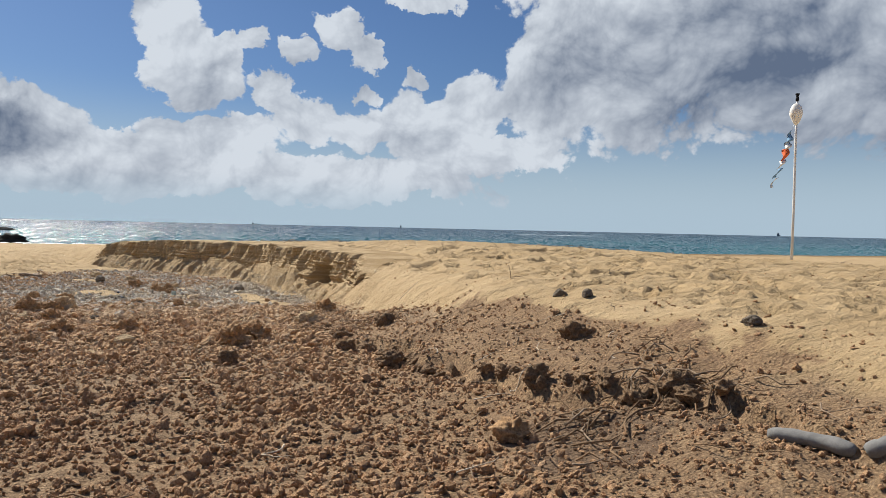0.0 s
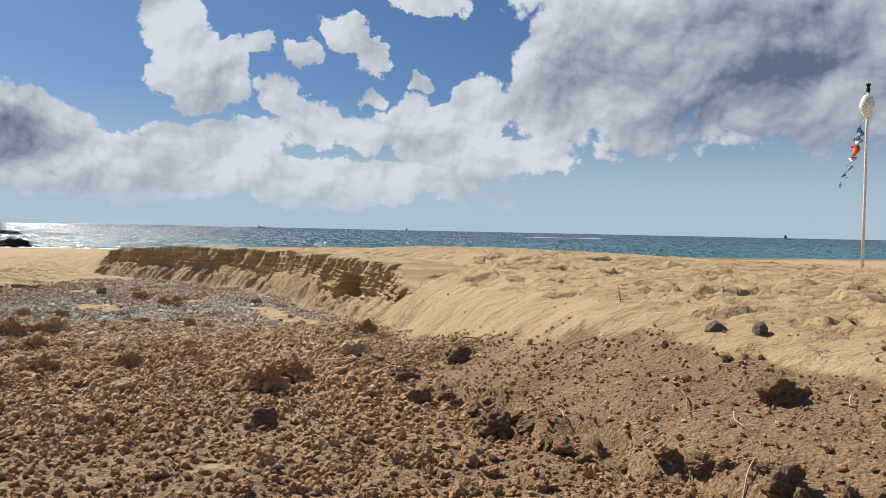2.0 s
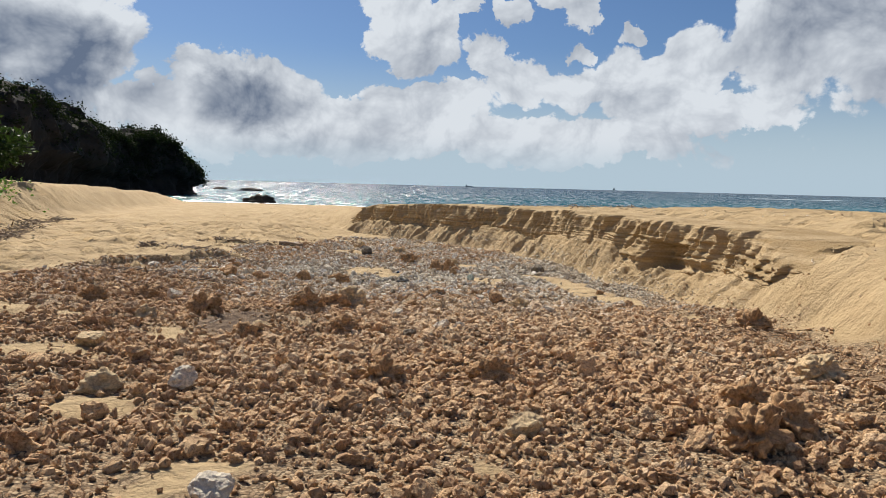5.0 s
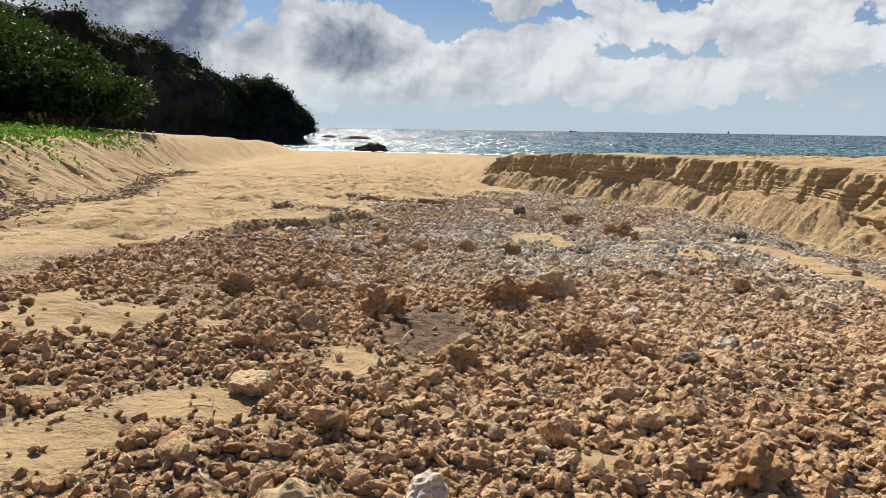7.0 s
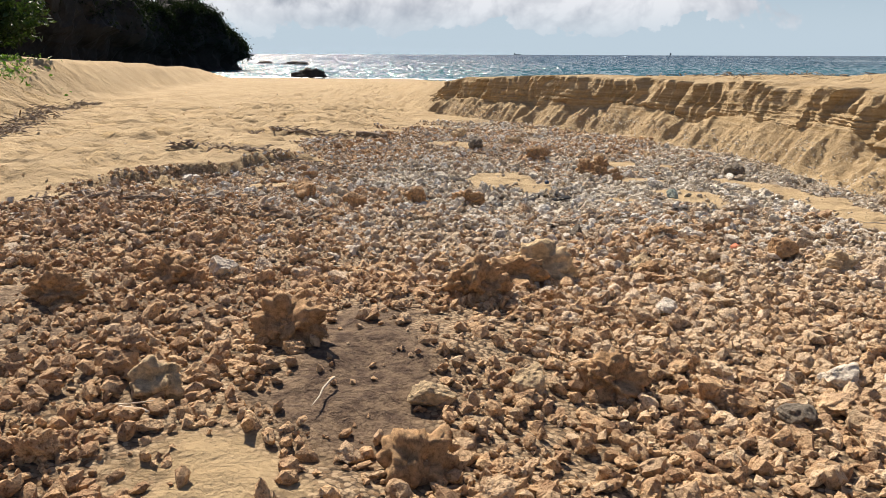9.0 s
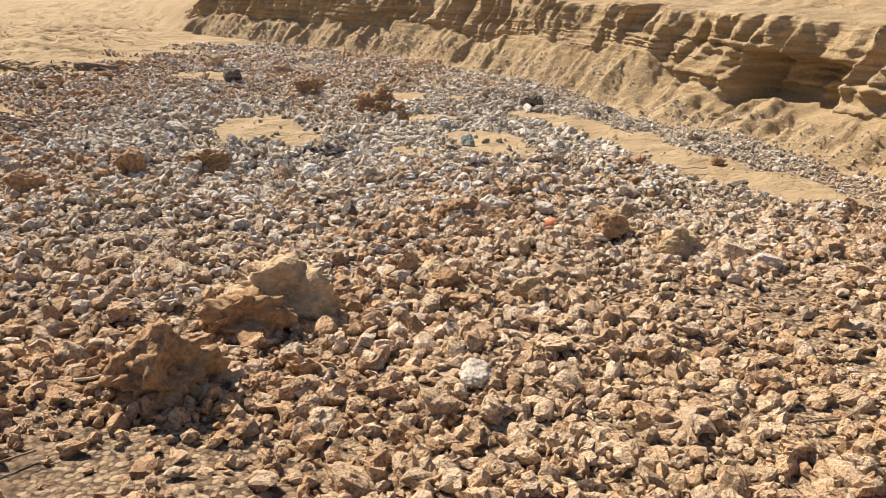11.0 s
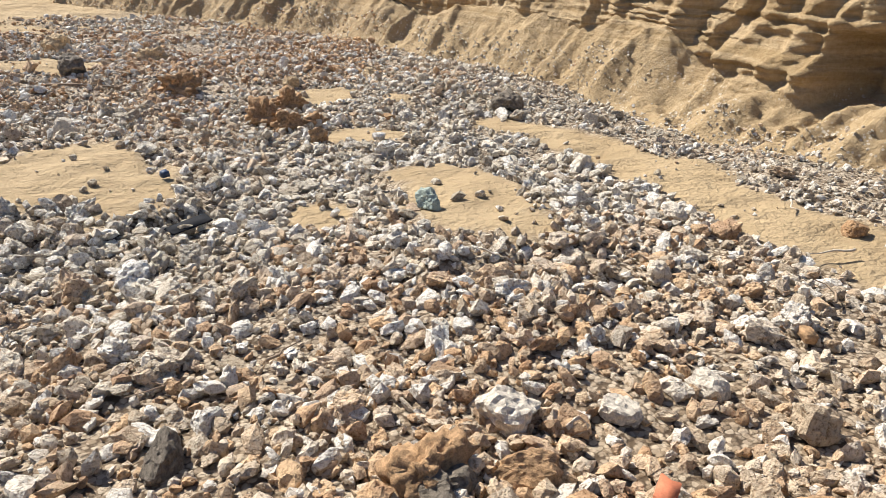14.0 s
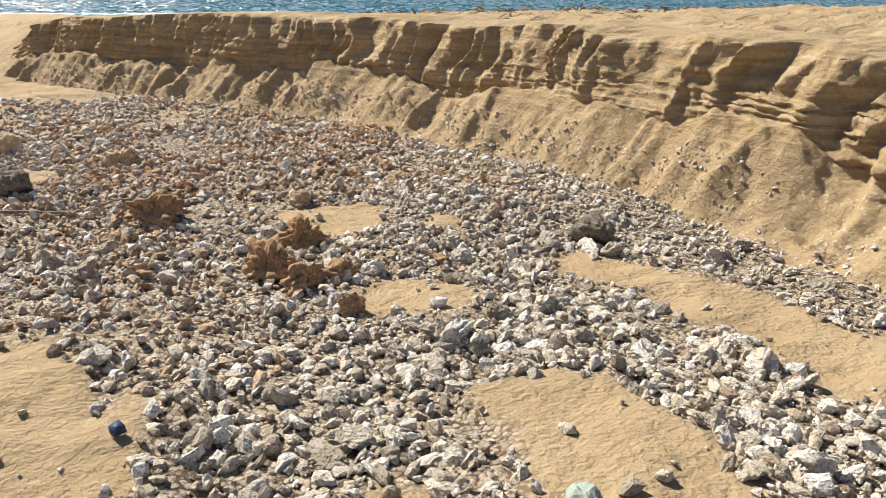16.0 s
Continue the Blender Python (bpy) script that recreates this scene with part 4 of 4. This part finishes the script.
# ---- the flag pole ----
def build_pole(x, y):
    z = ground_at(x, y)
    root = tagged(new("marker_pole"), "tall white pole with plastic float and tattered ribbon on sand", "pole")
    root.location = (x, y, z - 0.3)
    bm = bmesh.new()
    tube(bm, [(0, 0, 0), (0.01, 0, 2.5), (-0.01, 0, 4.6), (0, 0, 6.25)], [0.05, 0.045, 0.042, 0.04], 10)
    part("shaft", bm, M_POLE, root)
    bm = bmesh.new()
    tube(bm, [(0, 0, 6.2), (0, 0, 6.32), (0, 0, 6.33), (0, 0, 6.40), (0, 0, 6.41), (0, 0, 6.47)], [0.06, 0.06, 0.045, 0.045, 0.07, 0.07], 10)
    part("cap", bm, M_BLACK, root, "black cap")
    bm = bmesh.new()
    bmesh.ops.create_uvsphere(bm, u_segments=20, v_segments=14, radius=0.27)
    for v in bm.verts:
        k = 0.55 + 0.45 * step(-0.34, 0.1, v.co.z)
        v.co = Vector((v.co.x * k * 0.95 - 0.03, v.co.y * k * 0.8, v.co.z * 1.45 + 5.72))
        v.co += 0.02 * noise.noise_vector(v.co * 6)
    part("float", bm, M_BAG, root, "crumpled white plastic float")
    ribbon = [(-0.20, 5.15, M_BLUE, "faded blue cloth"), (-0.33, 4.72, M_BAG, ""), (-0.42, 4.45, M_ORANGE, "orange cloth"), (-0.58, 4.02, M_BAG, ""), (-0.72, 3.72, M_BLUE, "faded blue cloth"), (-0.88, 3.38, M_BAG, ""), (-1.04, 3.02, None, "")]
    wide = [0.06, 0.12, 0.14, 0.13, 0.09, 0.10, 0.03]
    for k in range(len(ribbon) - 1):
        (x0, z0, mat, label), (x1, z1, _, _) = ribbon[k], ribbon[k + 1]
        bm = bmesh.new()
        rings = []
        for j in range(7):
            t = j / 6
            c = Vector((x0 + (x1 - x0) * t, 0.05 * math.sin(5 * t + k), z0 + (z1 - z0) * t))
            r = wide[k] + (wide[k + 1] - wide[k]) * t
            rings.append([bm.verts.new(c + Vector((r * u, 0.05 * math.sin(7 * u + 4 * t + k) + 0.02 * q, 0.35 * r * u))) for u, q in ((-1, 0), (0, 0.4), (1, 0), (0, -0.4))])
        for a, b in zip(rings, rings[1:]):
            for i in range(4):
                bm.faces.new((a[i], a[(i + 1) % 4], b[(i + 1) % 4], b[i]))
        bm.faces.new(rings[0][::-1]), bm.faces.new(rings[-1])
        part("ribbon", bm, mat, root, label)
    bm = bmesh.new()
    tube(bm, [(-0.04, 0, 5.45), (-0.12, 0, 5.3), (-0.2, 0, 5.16)], [0.008, 0.008, 0.008], 5)
    part("string", bm, M_POLE, root)


build_pole(21.0, 20.8)


# ---- the grey foam pipe half buried in the sand ----
def build_pipe():
    root = tagged(new("foam_pipe"), "cracked grey foam pipe in two lengths, half buried in sand", "pipe")
    root.location = (0, 0, 0)
    ends = [((3.49, 3.88), (3.68, 3.44), 0.046), ((3.7, 3.39), (3.96, 3.18), 0.056)]
    for k, ((x0, y0), (x1, y1), r) in enumerate(ends):
        bm = bmesh.new()
        pts, rad = [], []
        for j in range(22):
            t = j / 21
            x, y = x0 + (x1 - x0) * t, y0 + (y1 - y0) * t
            pts.append((x + 0.02 * math.sin(3 * t), y, ground_at(x0, y0) * (1 - t) + ground_at(x1, y1) * t + 0.015 + 0.015 * math.sin(math.pi * t)))
            rad.append(r * (0.6 + 0.4 * min(1, 8 * t, 8 * (1 - t)) ** 0.5) * (0.93 if j in (8, 9, 15) else 1))
        tube(bm, pts, rad, 18)
        for v in bm.verts:
            v.co += 0.008 * noise.noise_vector(v.co * 14)
        part("pipe_length", bm, M_FOAM, root)


build_pipe()


# ---- single rocks on the stream bed ----
ROCKS = [
    (1.72, 22.88, 0.31, M_DARK, "dark angular rock standing on pale gravel", 0), (-4.43, 16.22, 0.22, M_WHITE, "flat bleached coral rock on the rubble", 0),
    (-2.93, 14.33, 0.17, M_TAN, "tan upright coral rock beside dark damp earth", 0), (-2.05, 14.62, 0.30, M_BROWN, "rusty hollow coral rock on the rubble", 1),
    (-3.70, 14.98, 0.36, M_BROWN, "rusty hollowed coral rock beside damp earth", 1), (-2.66, 15.98, 0.33, M_BROWN, "rusty pitted coral rock on the rubble", 1),
    (-2.35, 16.55, 0.30, M_BROWN, "rusty pitted coral rock on the rubble", 1), (-4.11, 14.21, 0.22, M_TAN, "tan coral rock on brown soil", 1),
    (2.35, 8.3, 0.26, M_WEED, "dark clod of soil and roots", 1), (1.18, 11.68, 0.30, M_BROWN, "rusty coral rock on brown gravel", 1),
    (-1.50, 26.23, 0.30, M_TAN, "tan hollow coral rock on pale gravel", 1), (-2.59, 27.0, 0.34, M_TAN, "tan coral rock beside a sand patch", 0),
    (-0.30, 22.27, 0.20, M_BROWN, "orange-brown coral rock on pale rubble", 0), (-1.30, 16.95, 0.23, M_TAN, "flat tan coral slab over a smaller stone", 0),
    (-1.28, 16.84, 0.16, M_BROWN, "small rusty rock under a flat slab", 0), (-2.13, 16.74, 0.40, M_TAN, "large tan coral boulder with a deep hole", 1),
    (-1.27, 24.4, 0.34, M_BROWN, "dark hollow coral rock on pale gravel", 1), (-2.33, 25.4, 0.30, M_DARK, "dark rock on sandy gravel", 0),
    (-0.09, 20.16, 0.19, M_GREEN, "greenish pitted stone beside a patch of sand", 0), (1.79, 18.38, 0.15, M_DARK, "brown-grey cobble beside a sandy runnel", 0),
    (-0.85, 18.02, 0.22, M_BROWN, "rusty coral rock on rubble", 1), (0.35, 17.10, 0.22, M_TAN, "pitted tan coral rock on rubble", 1),
    (-0.45, 22.75, 0.24, M_BROWN, "rusty coral rock in a heap", 1), (-0.62, 23.0, 0.26, M_BROWN, "rusty coral rock in a heap", 1), (-0.20, 22.85, 0.2, M_BROWN, "rusty coral rock in a heap", 1),
    (-0.3, 23.5, 0.3, M_BROWN, "rusty coral rock on pale rubble", 1), (1.36, 20.87, 0.17, M_WHITE, "flat white coral stone beside a sandy runnel", 0),
    (-5.35, 12.15, 0.42, M_TAN, "large tan coral rock on sand", 0), (-6.1, 13.2, 0.4, M_TAN, "large tan coral rock on sand", 0), (-4.2, 11.2, 0.26, M_TAN, "tan coral rock on rubble", 0),
    (-3.5, 11.6, 0.24, M_TAN, "tan coral rock on rubble", 1), (-3.0, 11.75, 0.24, M_WHITE, "pale coral rock on rubble", 0), (-1.55, 12.2, 0.3, M_BROWN, "rusty coral rock on rubble", 1),
    (2.85, 14.95, 0.34, M_BROWN, "brown clod below the sand slope", 1), (-0.68, 12.35, 0.26, M_BROWN, "rusty coral rock on rubble", 1), (0.81, 10.81, 0.34, M_BROWN, "rusty coral rock on rubble", 1),
    (-2.96, 13.75, 0.22, M_BROWN, "rusty coral rock on rubble", 1), (4.46, 8.25, 0.16, M_DARK, "dark stone lying on the sand", 0), (4.62, 7.88, 0.14, M_DARK, "dark stone lying on the sand", 0),
    (4.80, 5.45, 0.16, M_DARK, "dark stone lying on the sand", 0), (3.9, 6.9, 0.24, M_WEED, "dark clod of soil on brown gravel", 1), (-5.1, 15.3, 0.26, M_BROWN, "rusty coral rock on rubble", 1),
    (-4.7, 15.9, 0.3, M_BROWN, "rusty coral rock on rubble", 1), (-2.33, 9.98, 0.22, M_WHITE, "flat white coral stone on brown gravel", 0), (-3.9, 19.3, 0.3, M_BROWN, "brown rock on gravel", 0),
    (-2.6, 20.2, 0.3, M_BROWN, "brown rock on gravel", 1), (0.62, 9.3, 0.2, M_WEED, "dark clod of soil and roots", 1), (2.1, 9.5, 0.2, M_WEED, "dark clod of soil and roots", 1), (2.9, 10.6, 0.24, M_WEED, "dark clod of soil and roots", 1),
    (-0.1, 24.6, 0.22, M_TAN, "tan coral rock on gravel", 0), (0.9, 25.0, 0.2, M_TAN, "tan coral rock on gravel", 0), (-2.2, 22.9, 0.22, M_WHITE, "pale coral rock on gravel", 0),
    (2.95, 5.9, 0.18, M_WEED, "dark clod of soil and roots", 1), (3.35, 5.0, 0.2, M_WEED, "dark clod of soil and roots", 1), (3.6, 4.85, 0.18, M_WEED, "dark clod of soil and roots", 1), (2.3, 5.0, 0.24, M_BROWN, "rusty coral rock on brown gravel", 1),
    (-0.86, 16.63, 0.17, M_TAN, "curved tan coral piece among rubble", 0), (-0.47, 18.28, 0.24, M_WHITE, "large bleached coral rock among pale rubble", 0), (-0.58, 17.99, 0.19, M_BROWN, "orange-brown coral rock among pale rubble", 0),
    (-0.82, 17.98, 0.15, M_DARK, "smooth grey-brown cobble among pale rubble", 0), (0.27, 18.19, 0.15, M_WHITE, "white coral slab on rubble", 0), (-0.12, 18.18, 0.15, M_WHITE, "white coral slab on rubble", 0), (-1.58, 18.43, 0.16, M_DARK, "grey angular stone on pale rubble", 0),
    (0.26, 17.02, 0.17, M_TAN, "upright tan coral stone among rubble", 0), (0.68, 16.7, 0.19, M_WHITE, "bleached coral rock among rubble", 0), (-0.87, 17.93, 0.16, M_DARK, "dark brown stone among rubble", 0), (0.0, 17.4, 0.27, M_BROWN, "rusty knobbly coral rock among rubble", 0),
    (1.11, 11.01, 0.34, M_BROWN, "rusty coral rock below the soil", 1), (2.04, 12.19, 0.30, M_TAN, "tan coral rock below the soil", 1), (-0.61, 11.01, 0.24, M_TAN, "tan coral rock on rubble", 0), (-1.76, 11.46, 0.22, M_BROWN, "flat rusty coral rock on rubble", 0), (-4.09, 12.79, 0.26, M_TAN, "tan coral rock on rubble", 0),
    (-2.47, 14.56, 0.20, M_TAN, "tan angular coral rock on rubble", 0), (-0.95, 14.61, 0.19, M_WHITE, "bleached coral slab on rubble", 0), (-0.77, 14.5, 0.17, M_WHITE, "bleached coral slab on rubble", 0), (-1.32, 14.27, 0.17, M_DARK, "grey stone on rubble", 0), (-1.46, 15.78, 0.15, M_WHITE, "bleached coral stone on rubble", 0),
    (-4.58, 19.78, 0.34, M_BROWN, "brown flat rock on gravel", 0), (-3.27, 20.1, 0.32, M_BROWN, "brown flat rock on gravel", 0), (1.32, 19.75, 0.17, M_WHITE, "bleached coral stone beside a sandy runnel", 0), (2.15, 19.2, 0.14, M_BROWN, "small rusty stone on the sandy runnel", 0), (0.5, 22.84, 0.14, M_BROWN, "rusty stone beside a patch of sand", 0)]
for k, (x, y, size, mat, label, pitted) in enumerate(ROCKS):
    r = random.Random(k)
    lumpy = mat in (M_TAN, M_DARK, M_WHITE)
    dims = (size * r.uniform(0.95, 1.2), size * r.uniform(0.85, 1.05), size * r.uniform(0.9, 1.1))
    if pitted:
        form = rock_shape(200 + k, 5 if size > 0.25 else 4, 0.5 if lumpy else 0.65, (1.05, 0.9, 0.9), 0.4, None if mat is M_WEED else (0.2, -1, 0.65, 0.80, 0.66 if mat is M_TAN else 0.5))
    else:
        form = broken_shape(200 + k, 4, 8, 0.16, (1, 0.82, 0.8))
    rock = new("boulder" if size > 0.35 else "rock", mesh_from("rock", *form, mat, bool(pitted)))
    rock.matrix_world = pose(x, y, ground_at(x, y) + 0.2 * size, 0, 0, r.uniform(-35, 35) if pitted else r.uniform(0, 360)) @ Matrix.Diagonal((*dims, 1))
    tagged(rock, label, "rock", "rocks on the stream bed")

# clods broken from the edge of the brown soil
rng_clod = np.random.default_rng(71)
CLODS = [mesh_from("soil_clod", *broken_shape(600 + i, 3, 6, 0.35, (1, 0.8, 0.7)), M_WEED, False) for i in range(6)]
for k in range(46):
    cy = 4.5 + 6.2 * k / 45 + rng_clod.normal(0, 0.08)
    cx = np.interp(cy, SHELF_Y, SHELF_X) + rng_clod.normal(-0.08, 0.13)
    size = rng_clod.uniform(0.07, 0.19)
    clod = new("soil_clod", CLODS[k % 6])
    clod.matrix_world = pose(cx, cy, ground_at(cx, cy) + 0.18 * size, rng_clod.normal(0, 15), rng_clod.normal(0, 15), rng_clod.uniform(0, 360)) @ Matrix.Diagonal((size * 1.2, size, size, 1))
    tagged(clod, "dark crumbling soil clod at the edge of brown soil", "clod", "clods along the soil edge")

# the larger loose stones nearest the way through
rng_stone = np.random.default_rng(21)
STONES = []
for i in range(14):
    co, tri = broken_shape(300 + i, 4, 9, 0.36, (1, rng_stone.uniform(0.55, 0.95), rng_stone.uniform(0.45, 0.85)))
    STONES.append(mesh_from("coral_stone", co, tri, M_STONE, False))
x, y = bed_spots(rng_stone, 620, -4.6, 2.6, 7.0, 24.0)
for i in range(min(270, len(x))):
    size = rng_stone.uniform(0.09, 0.17)
    ob = new("coral_stone", STONES[i % len(STONES)])
    ob.matrix_world = pose(x[i], y[i], ground_at(x[i], y[i]) + 0.22 * size, rng_stone.normal(0, 20), rng_stone.normal(0, 20), rng_stone.uniform(0, 360)) @ Matrix.Diagonal((size, size, size, 1))
    tagged(ob, "knobbly weathered coral stone lying on the stream bed", "stone", "coral stones on the stream bed")


# ---- flotsam ----
def flotsam(name, label, category, x, y, dims, mat, turn, lift=0.5, seed=0):
    bm = bmesh.new()
    bmesh.ops.create_cube(bm, size=1)
    bmesh.ops.bevel(bm, geom=bm.edges[:], offset=0.06, segments=1)
    bmesh.ops.subdivide_edges(bm, edges=bm.edges[:], cuts=1)
    for v in bm.verts:
        v.co += 0.10 * noise.noise_vector(v.co * 2.3 + Vector((seed, seed, 0)))
        v.co = Vector((v.co.x * dims[0], v.co.y * dims[1], v.co.z * dims[2]))
    ob = part(name, bm, mat)
    ob.matrix_world = pose(x, y, ground_at(x, y) + lift * dims[2] + 0.012, 8, -6, turn)
    tagged(ob, label, category)


flotsam("brick_fragment", "broken orange-red brick lying among coral stones", "brick", -0.24, 17.75, (0.09, 0.06, 0.04), M_BRICK, 40, 0.9, 1)
flotsam("rubber_scrap", "flat black rubber scrap on pale gravel", "litter", -1.39, 20.54, (0.24, 0.09, 0.008), M_BLACK, 25, 6.0, 2)
flotsam("plastic_cap", "small navy plastic piece on sandy gravel", "litter", -1.49, 21.28, (0.05, 0.045, 0.035), M_NAVY, 30, 0.6, 3)
flotsam("rusty_stone", "small rusty stone among pale coral", "stone", 0.92, 18.35, (0.07, 0.05, 0.04), M_BROWN, 70, 0.7, 4)


def build_log(name, label, pts, r0, r1, mat, lift=0.6):
    bm = bmesh.new()
    full = []
    for i in range(len(pts) - 1):
        for k in range(4):
            t = k / 4
            full.append([pts[i][c] + (pts[i + 1][c] - pts[i][c]) * t for c in range(2)])
    full.append(list(pts[-1]))
    n = len(full)
    co = [(p[0] + 0.015 * noise.noise((p[0] * 5, p[1] * 5, 1)), p[1], ground_at(*p) + lift * r0 + 0.02) for p in full]
    tube(bm, co, [r0 + (r1 - r0) * i / (n - 1) for i in range(n)], 7)
    return tagged(part(name, bm, mat), label, "driftwood", "driftwood on the beach")


build_log("driftwood_log", "short brown driftwood log on the sand", [(-4.75, 26.3), (-4.1, 26.25)], 0.06, 0.05, M_TWIG)
build_log("driftwood_log", "thin brown driftwood branch on the sand", [(-6.7, 26.4), (-5.5, 26.0)], 0.035, 0.02, M_TWIG)
build_log("driftwood_log", "long thin dry branch on gravel", [(-2.6, 24.9), (-1.9, 24.75), (-1.2, 24.9)], 0.012, 0.007, M_TWIG)
rng_twig = np.random.default_rng(31)
for k in range(80):
    tx, ty = rng_twig.uniform(-4.5, 4.2), rng_twig.uniform(3.8, 22)
    if k < 26:
        tx, ty = rng_twig.uniform(1.6, 4.6), rng_twig.uniform(3.8, 8.0)
    a, ln = rng_twig.uniform(0, math.tau), rng_twig.uniform(0.12, 0.42)
    pts = [(tx + ln * u * math.cos(a + 0.5 * u * rng_twig.normal()), ty + ln * u * math.sin(a + 0.3 * u)) for u in (0, 0.35, 0.7, 1)]
    ob = build_log("twig", "thin dry twig lying on the stream bed", pts, rng_twig.uniform(0.004, 0.008), 0.002, M_PALE if k % 3 == 0 else M_TWIG, 3.5)
    tagged(ob, category="twig", group="dry twigs")


def build_sprig(x, y, h):
    """A bare twig standing up out of the sand."""
    z = ground_at(x, y)
    bm = bmesh.new()
    tube(bm, [(x, y, z - 0.05), (x - 0.02, y, z + 0.5 * h), (x - 0.05, y, z + h)], [0.006, 0.005, 0.003], 5)
    tube(bm, [(x - 0.02, y, z + 0.1 * h), (x + 0.10, y, z + 0.15 * h), (x + 0.16, y, z + 0.12 * h)], [0.005, 0.004, 0.003], 5)
    tagged(part("upright_twig", bm, M_TWIG), "bare twig standing up out of the sand", "twig", "dry twigs")


build_sprig(4.65, 10.03, 0.2)
build_sprig(2.6, 14.6, 0.3)


def build_wrack():
    """Drift line of dead stems and weed at the dune's foot, and a thinner one on the berm."""
    rng = np.random.default_rng(41)
    verts, tris, base = [], [], 0
    spots = []
    for _ in range(1500):
        t = rng.uniform(17.5, 34)
        spots.append((np.interp(t, LEFT_Y, LEFT_X) - 0.1 + rng.normal(0, 0.28), t))
    for _ in range(1500):
        spots.append((-12.6 + rng.normal(0, 0.8), 20.6 + rng.normal(0, 1.4)))
    for _ in range(1400):
        u = rng.uniform(0, 1)
        spots.append((3 + 24 * u + rng.normal(0, 0.6), 31 - 8 * u + rng.normal(0, 0.7)))
    for _ in range(500):
        spots.append((rng.uniform(-7, -4.2), rng.choice([18.4, 22.0, 26.3]) + rng.normal(0, 0.15)))
    spots = np.array(spots)
    z = ground_height(spots[:, 0], spots[:, 1])
    for (sx, sy), sz in zip(spots, z):
        a, ln, wd = rng.uniform(0, math.tau), rng.uniform(0.05, 0.3), rng.uniform(0.006, 0.02)
        d, s = np.array([math.cos(a), math.sin(a), rng.normal(0, 0.25)]), np.array([-math.sin(a), math.cos(a), 0])
        c = np.array([sx, sy, sz + rng.uniform(0.01, 0.06)])
        verts += [c - d * ln / 2 - s * wd, c - d * ln / 2 + s * wd, c + d * ln / 2 + s * wd, c + d * ln / 2 - s * wd, c - (0, 0, wd), c + d * ln * 0.1 + (0, 0, 1.5 * wd)]
        tris += [(base, base + 1, base + 5), (base + 1, base + 2, base + 5), (base + 2, base + 3, base + 5), (base + 3, base, base + 5)]
        base += 6
    tagged(new("drift_wrack", mesh_from("drift_wrack", verts, tris, M_TWIG, False)), "dry brown drift of dead stems and weed on the sand", "drift line", kind="stuff")


build_wrack()


def build_sand_litter():
    """Pebbles and bits of shell and weed strewn over the open sand."""
    rng = np.random.default_rng(51)
    x = np.r_[rng.uniform(3.6, 14, 3200), rng.uniform(-13, -4, 3000), rng.uniform(3.4, 5.2, 900)]
    y = np.r_[rng.uniform(2.5, 31, 3200), rng.uniform(17, 40, 3000), rng.uniform(3.0, 9.0, 900)]
    keep = (ground_cover(x, y)[0] < 0.3) & (rng.uniform(-0.4, 1.0, len(x)) < fbm(x * 0.7, y * 0.7, 97, 3) + 0.3)
    x, y = x[keep], y[keep]
    size = 0.015 + 0.05 * rng.uniform(0, 1, len(x)) ** 3
    v, t = scatter(rng, [bare_ico(80 + i) for i in range(8)], x, y, size, 0.35)
    tagged(new("sand_pebbles", mesh_from("sand_pebbles", v, t, M_RUBBLE, False)), "scattered brown and cream pebbles on the open sand", "pebbles", kind="stuff")


build_sand_litter()


# ---- roots and weed caught along the edge of the brown gravel ----
def build_root_tangle(x, y, spread, count, seed):
    """A tangle of dry roots and weed, each strand a part."""
    rng = np.random.default_rng(seed)
    root = tagged(new("root_tangle"), "tangle of dark dry roots lying at the foot of the sand", "roots", "root tangles by the sand")
    z0 = ground_at(x, y)
    root.location = (x, y, z0)
    for _ in range(count):
        a, ln = rng.uniform(0, math.tau), rng.uniform(0.15, 0.55)
        sx, sy = rng.normal(0, spread, 2)
        pts = []
        for u in (0, 0.25, 0.5, 0.75, 1.0):
            px, py = sx + ln * u * math.cos(a + 0.9 * u), sy + ln * u * math.sin(a + 0.9 * u)
            pts.append((px, py, ground_at(x + px, y + py) - z0 + 0.015 + 0.07 * math.sin(math.pi * u) * rng.uniform(0.1, 1)))
        r = rng.uniform(0.004, 0.010)
        bm = bmesh.new()
        tube(bm, pts, [r, r, 0.9 * r, 0.7 * r, 0.4 * r], 5)
        part("root", bm, M_WEED if rng.uniform() < 0.6 else M_TWIG, root)


for k, (x, y, spread, count) in enumerate([(3.6, 5.3, 0.28, 22), (2.9, 4.9, 0.30, 20), (3.8, 4.8, 0.2, 16), (2.7, 11.3, 0.3, 16), (2.75, 14.7, 0.25, 14), (-0.4, 4.6, 0.25, 12)]):
    build_root_tangle(x, y, spread, count, 500 + k)
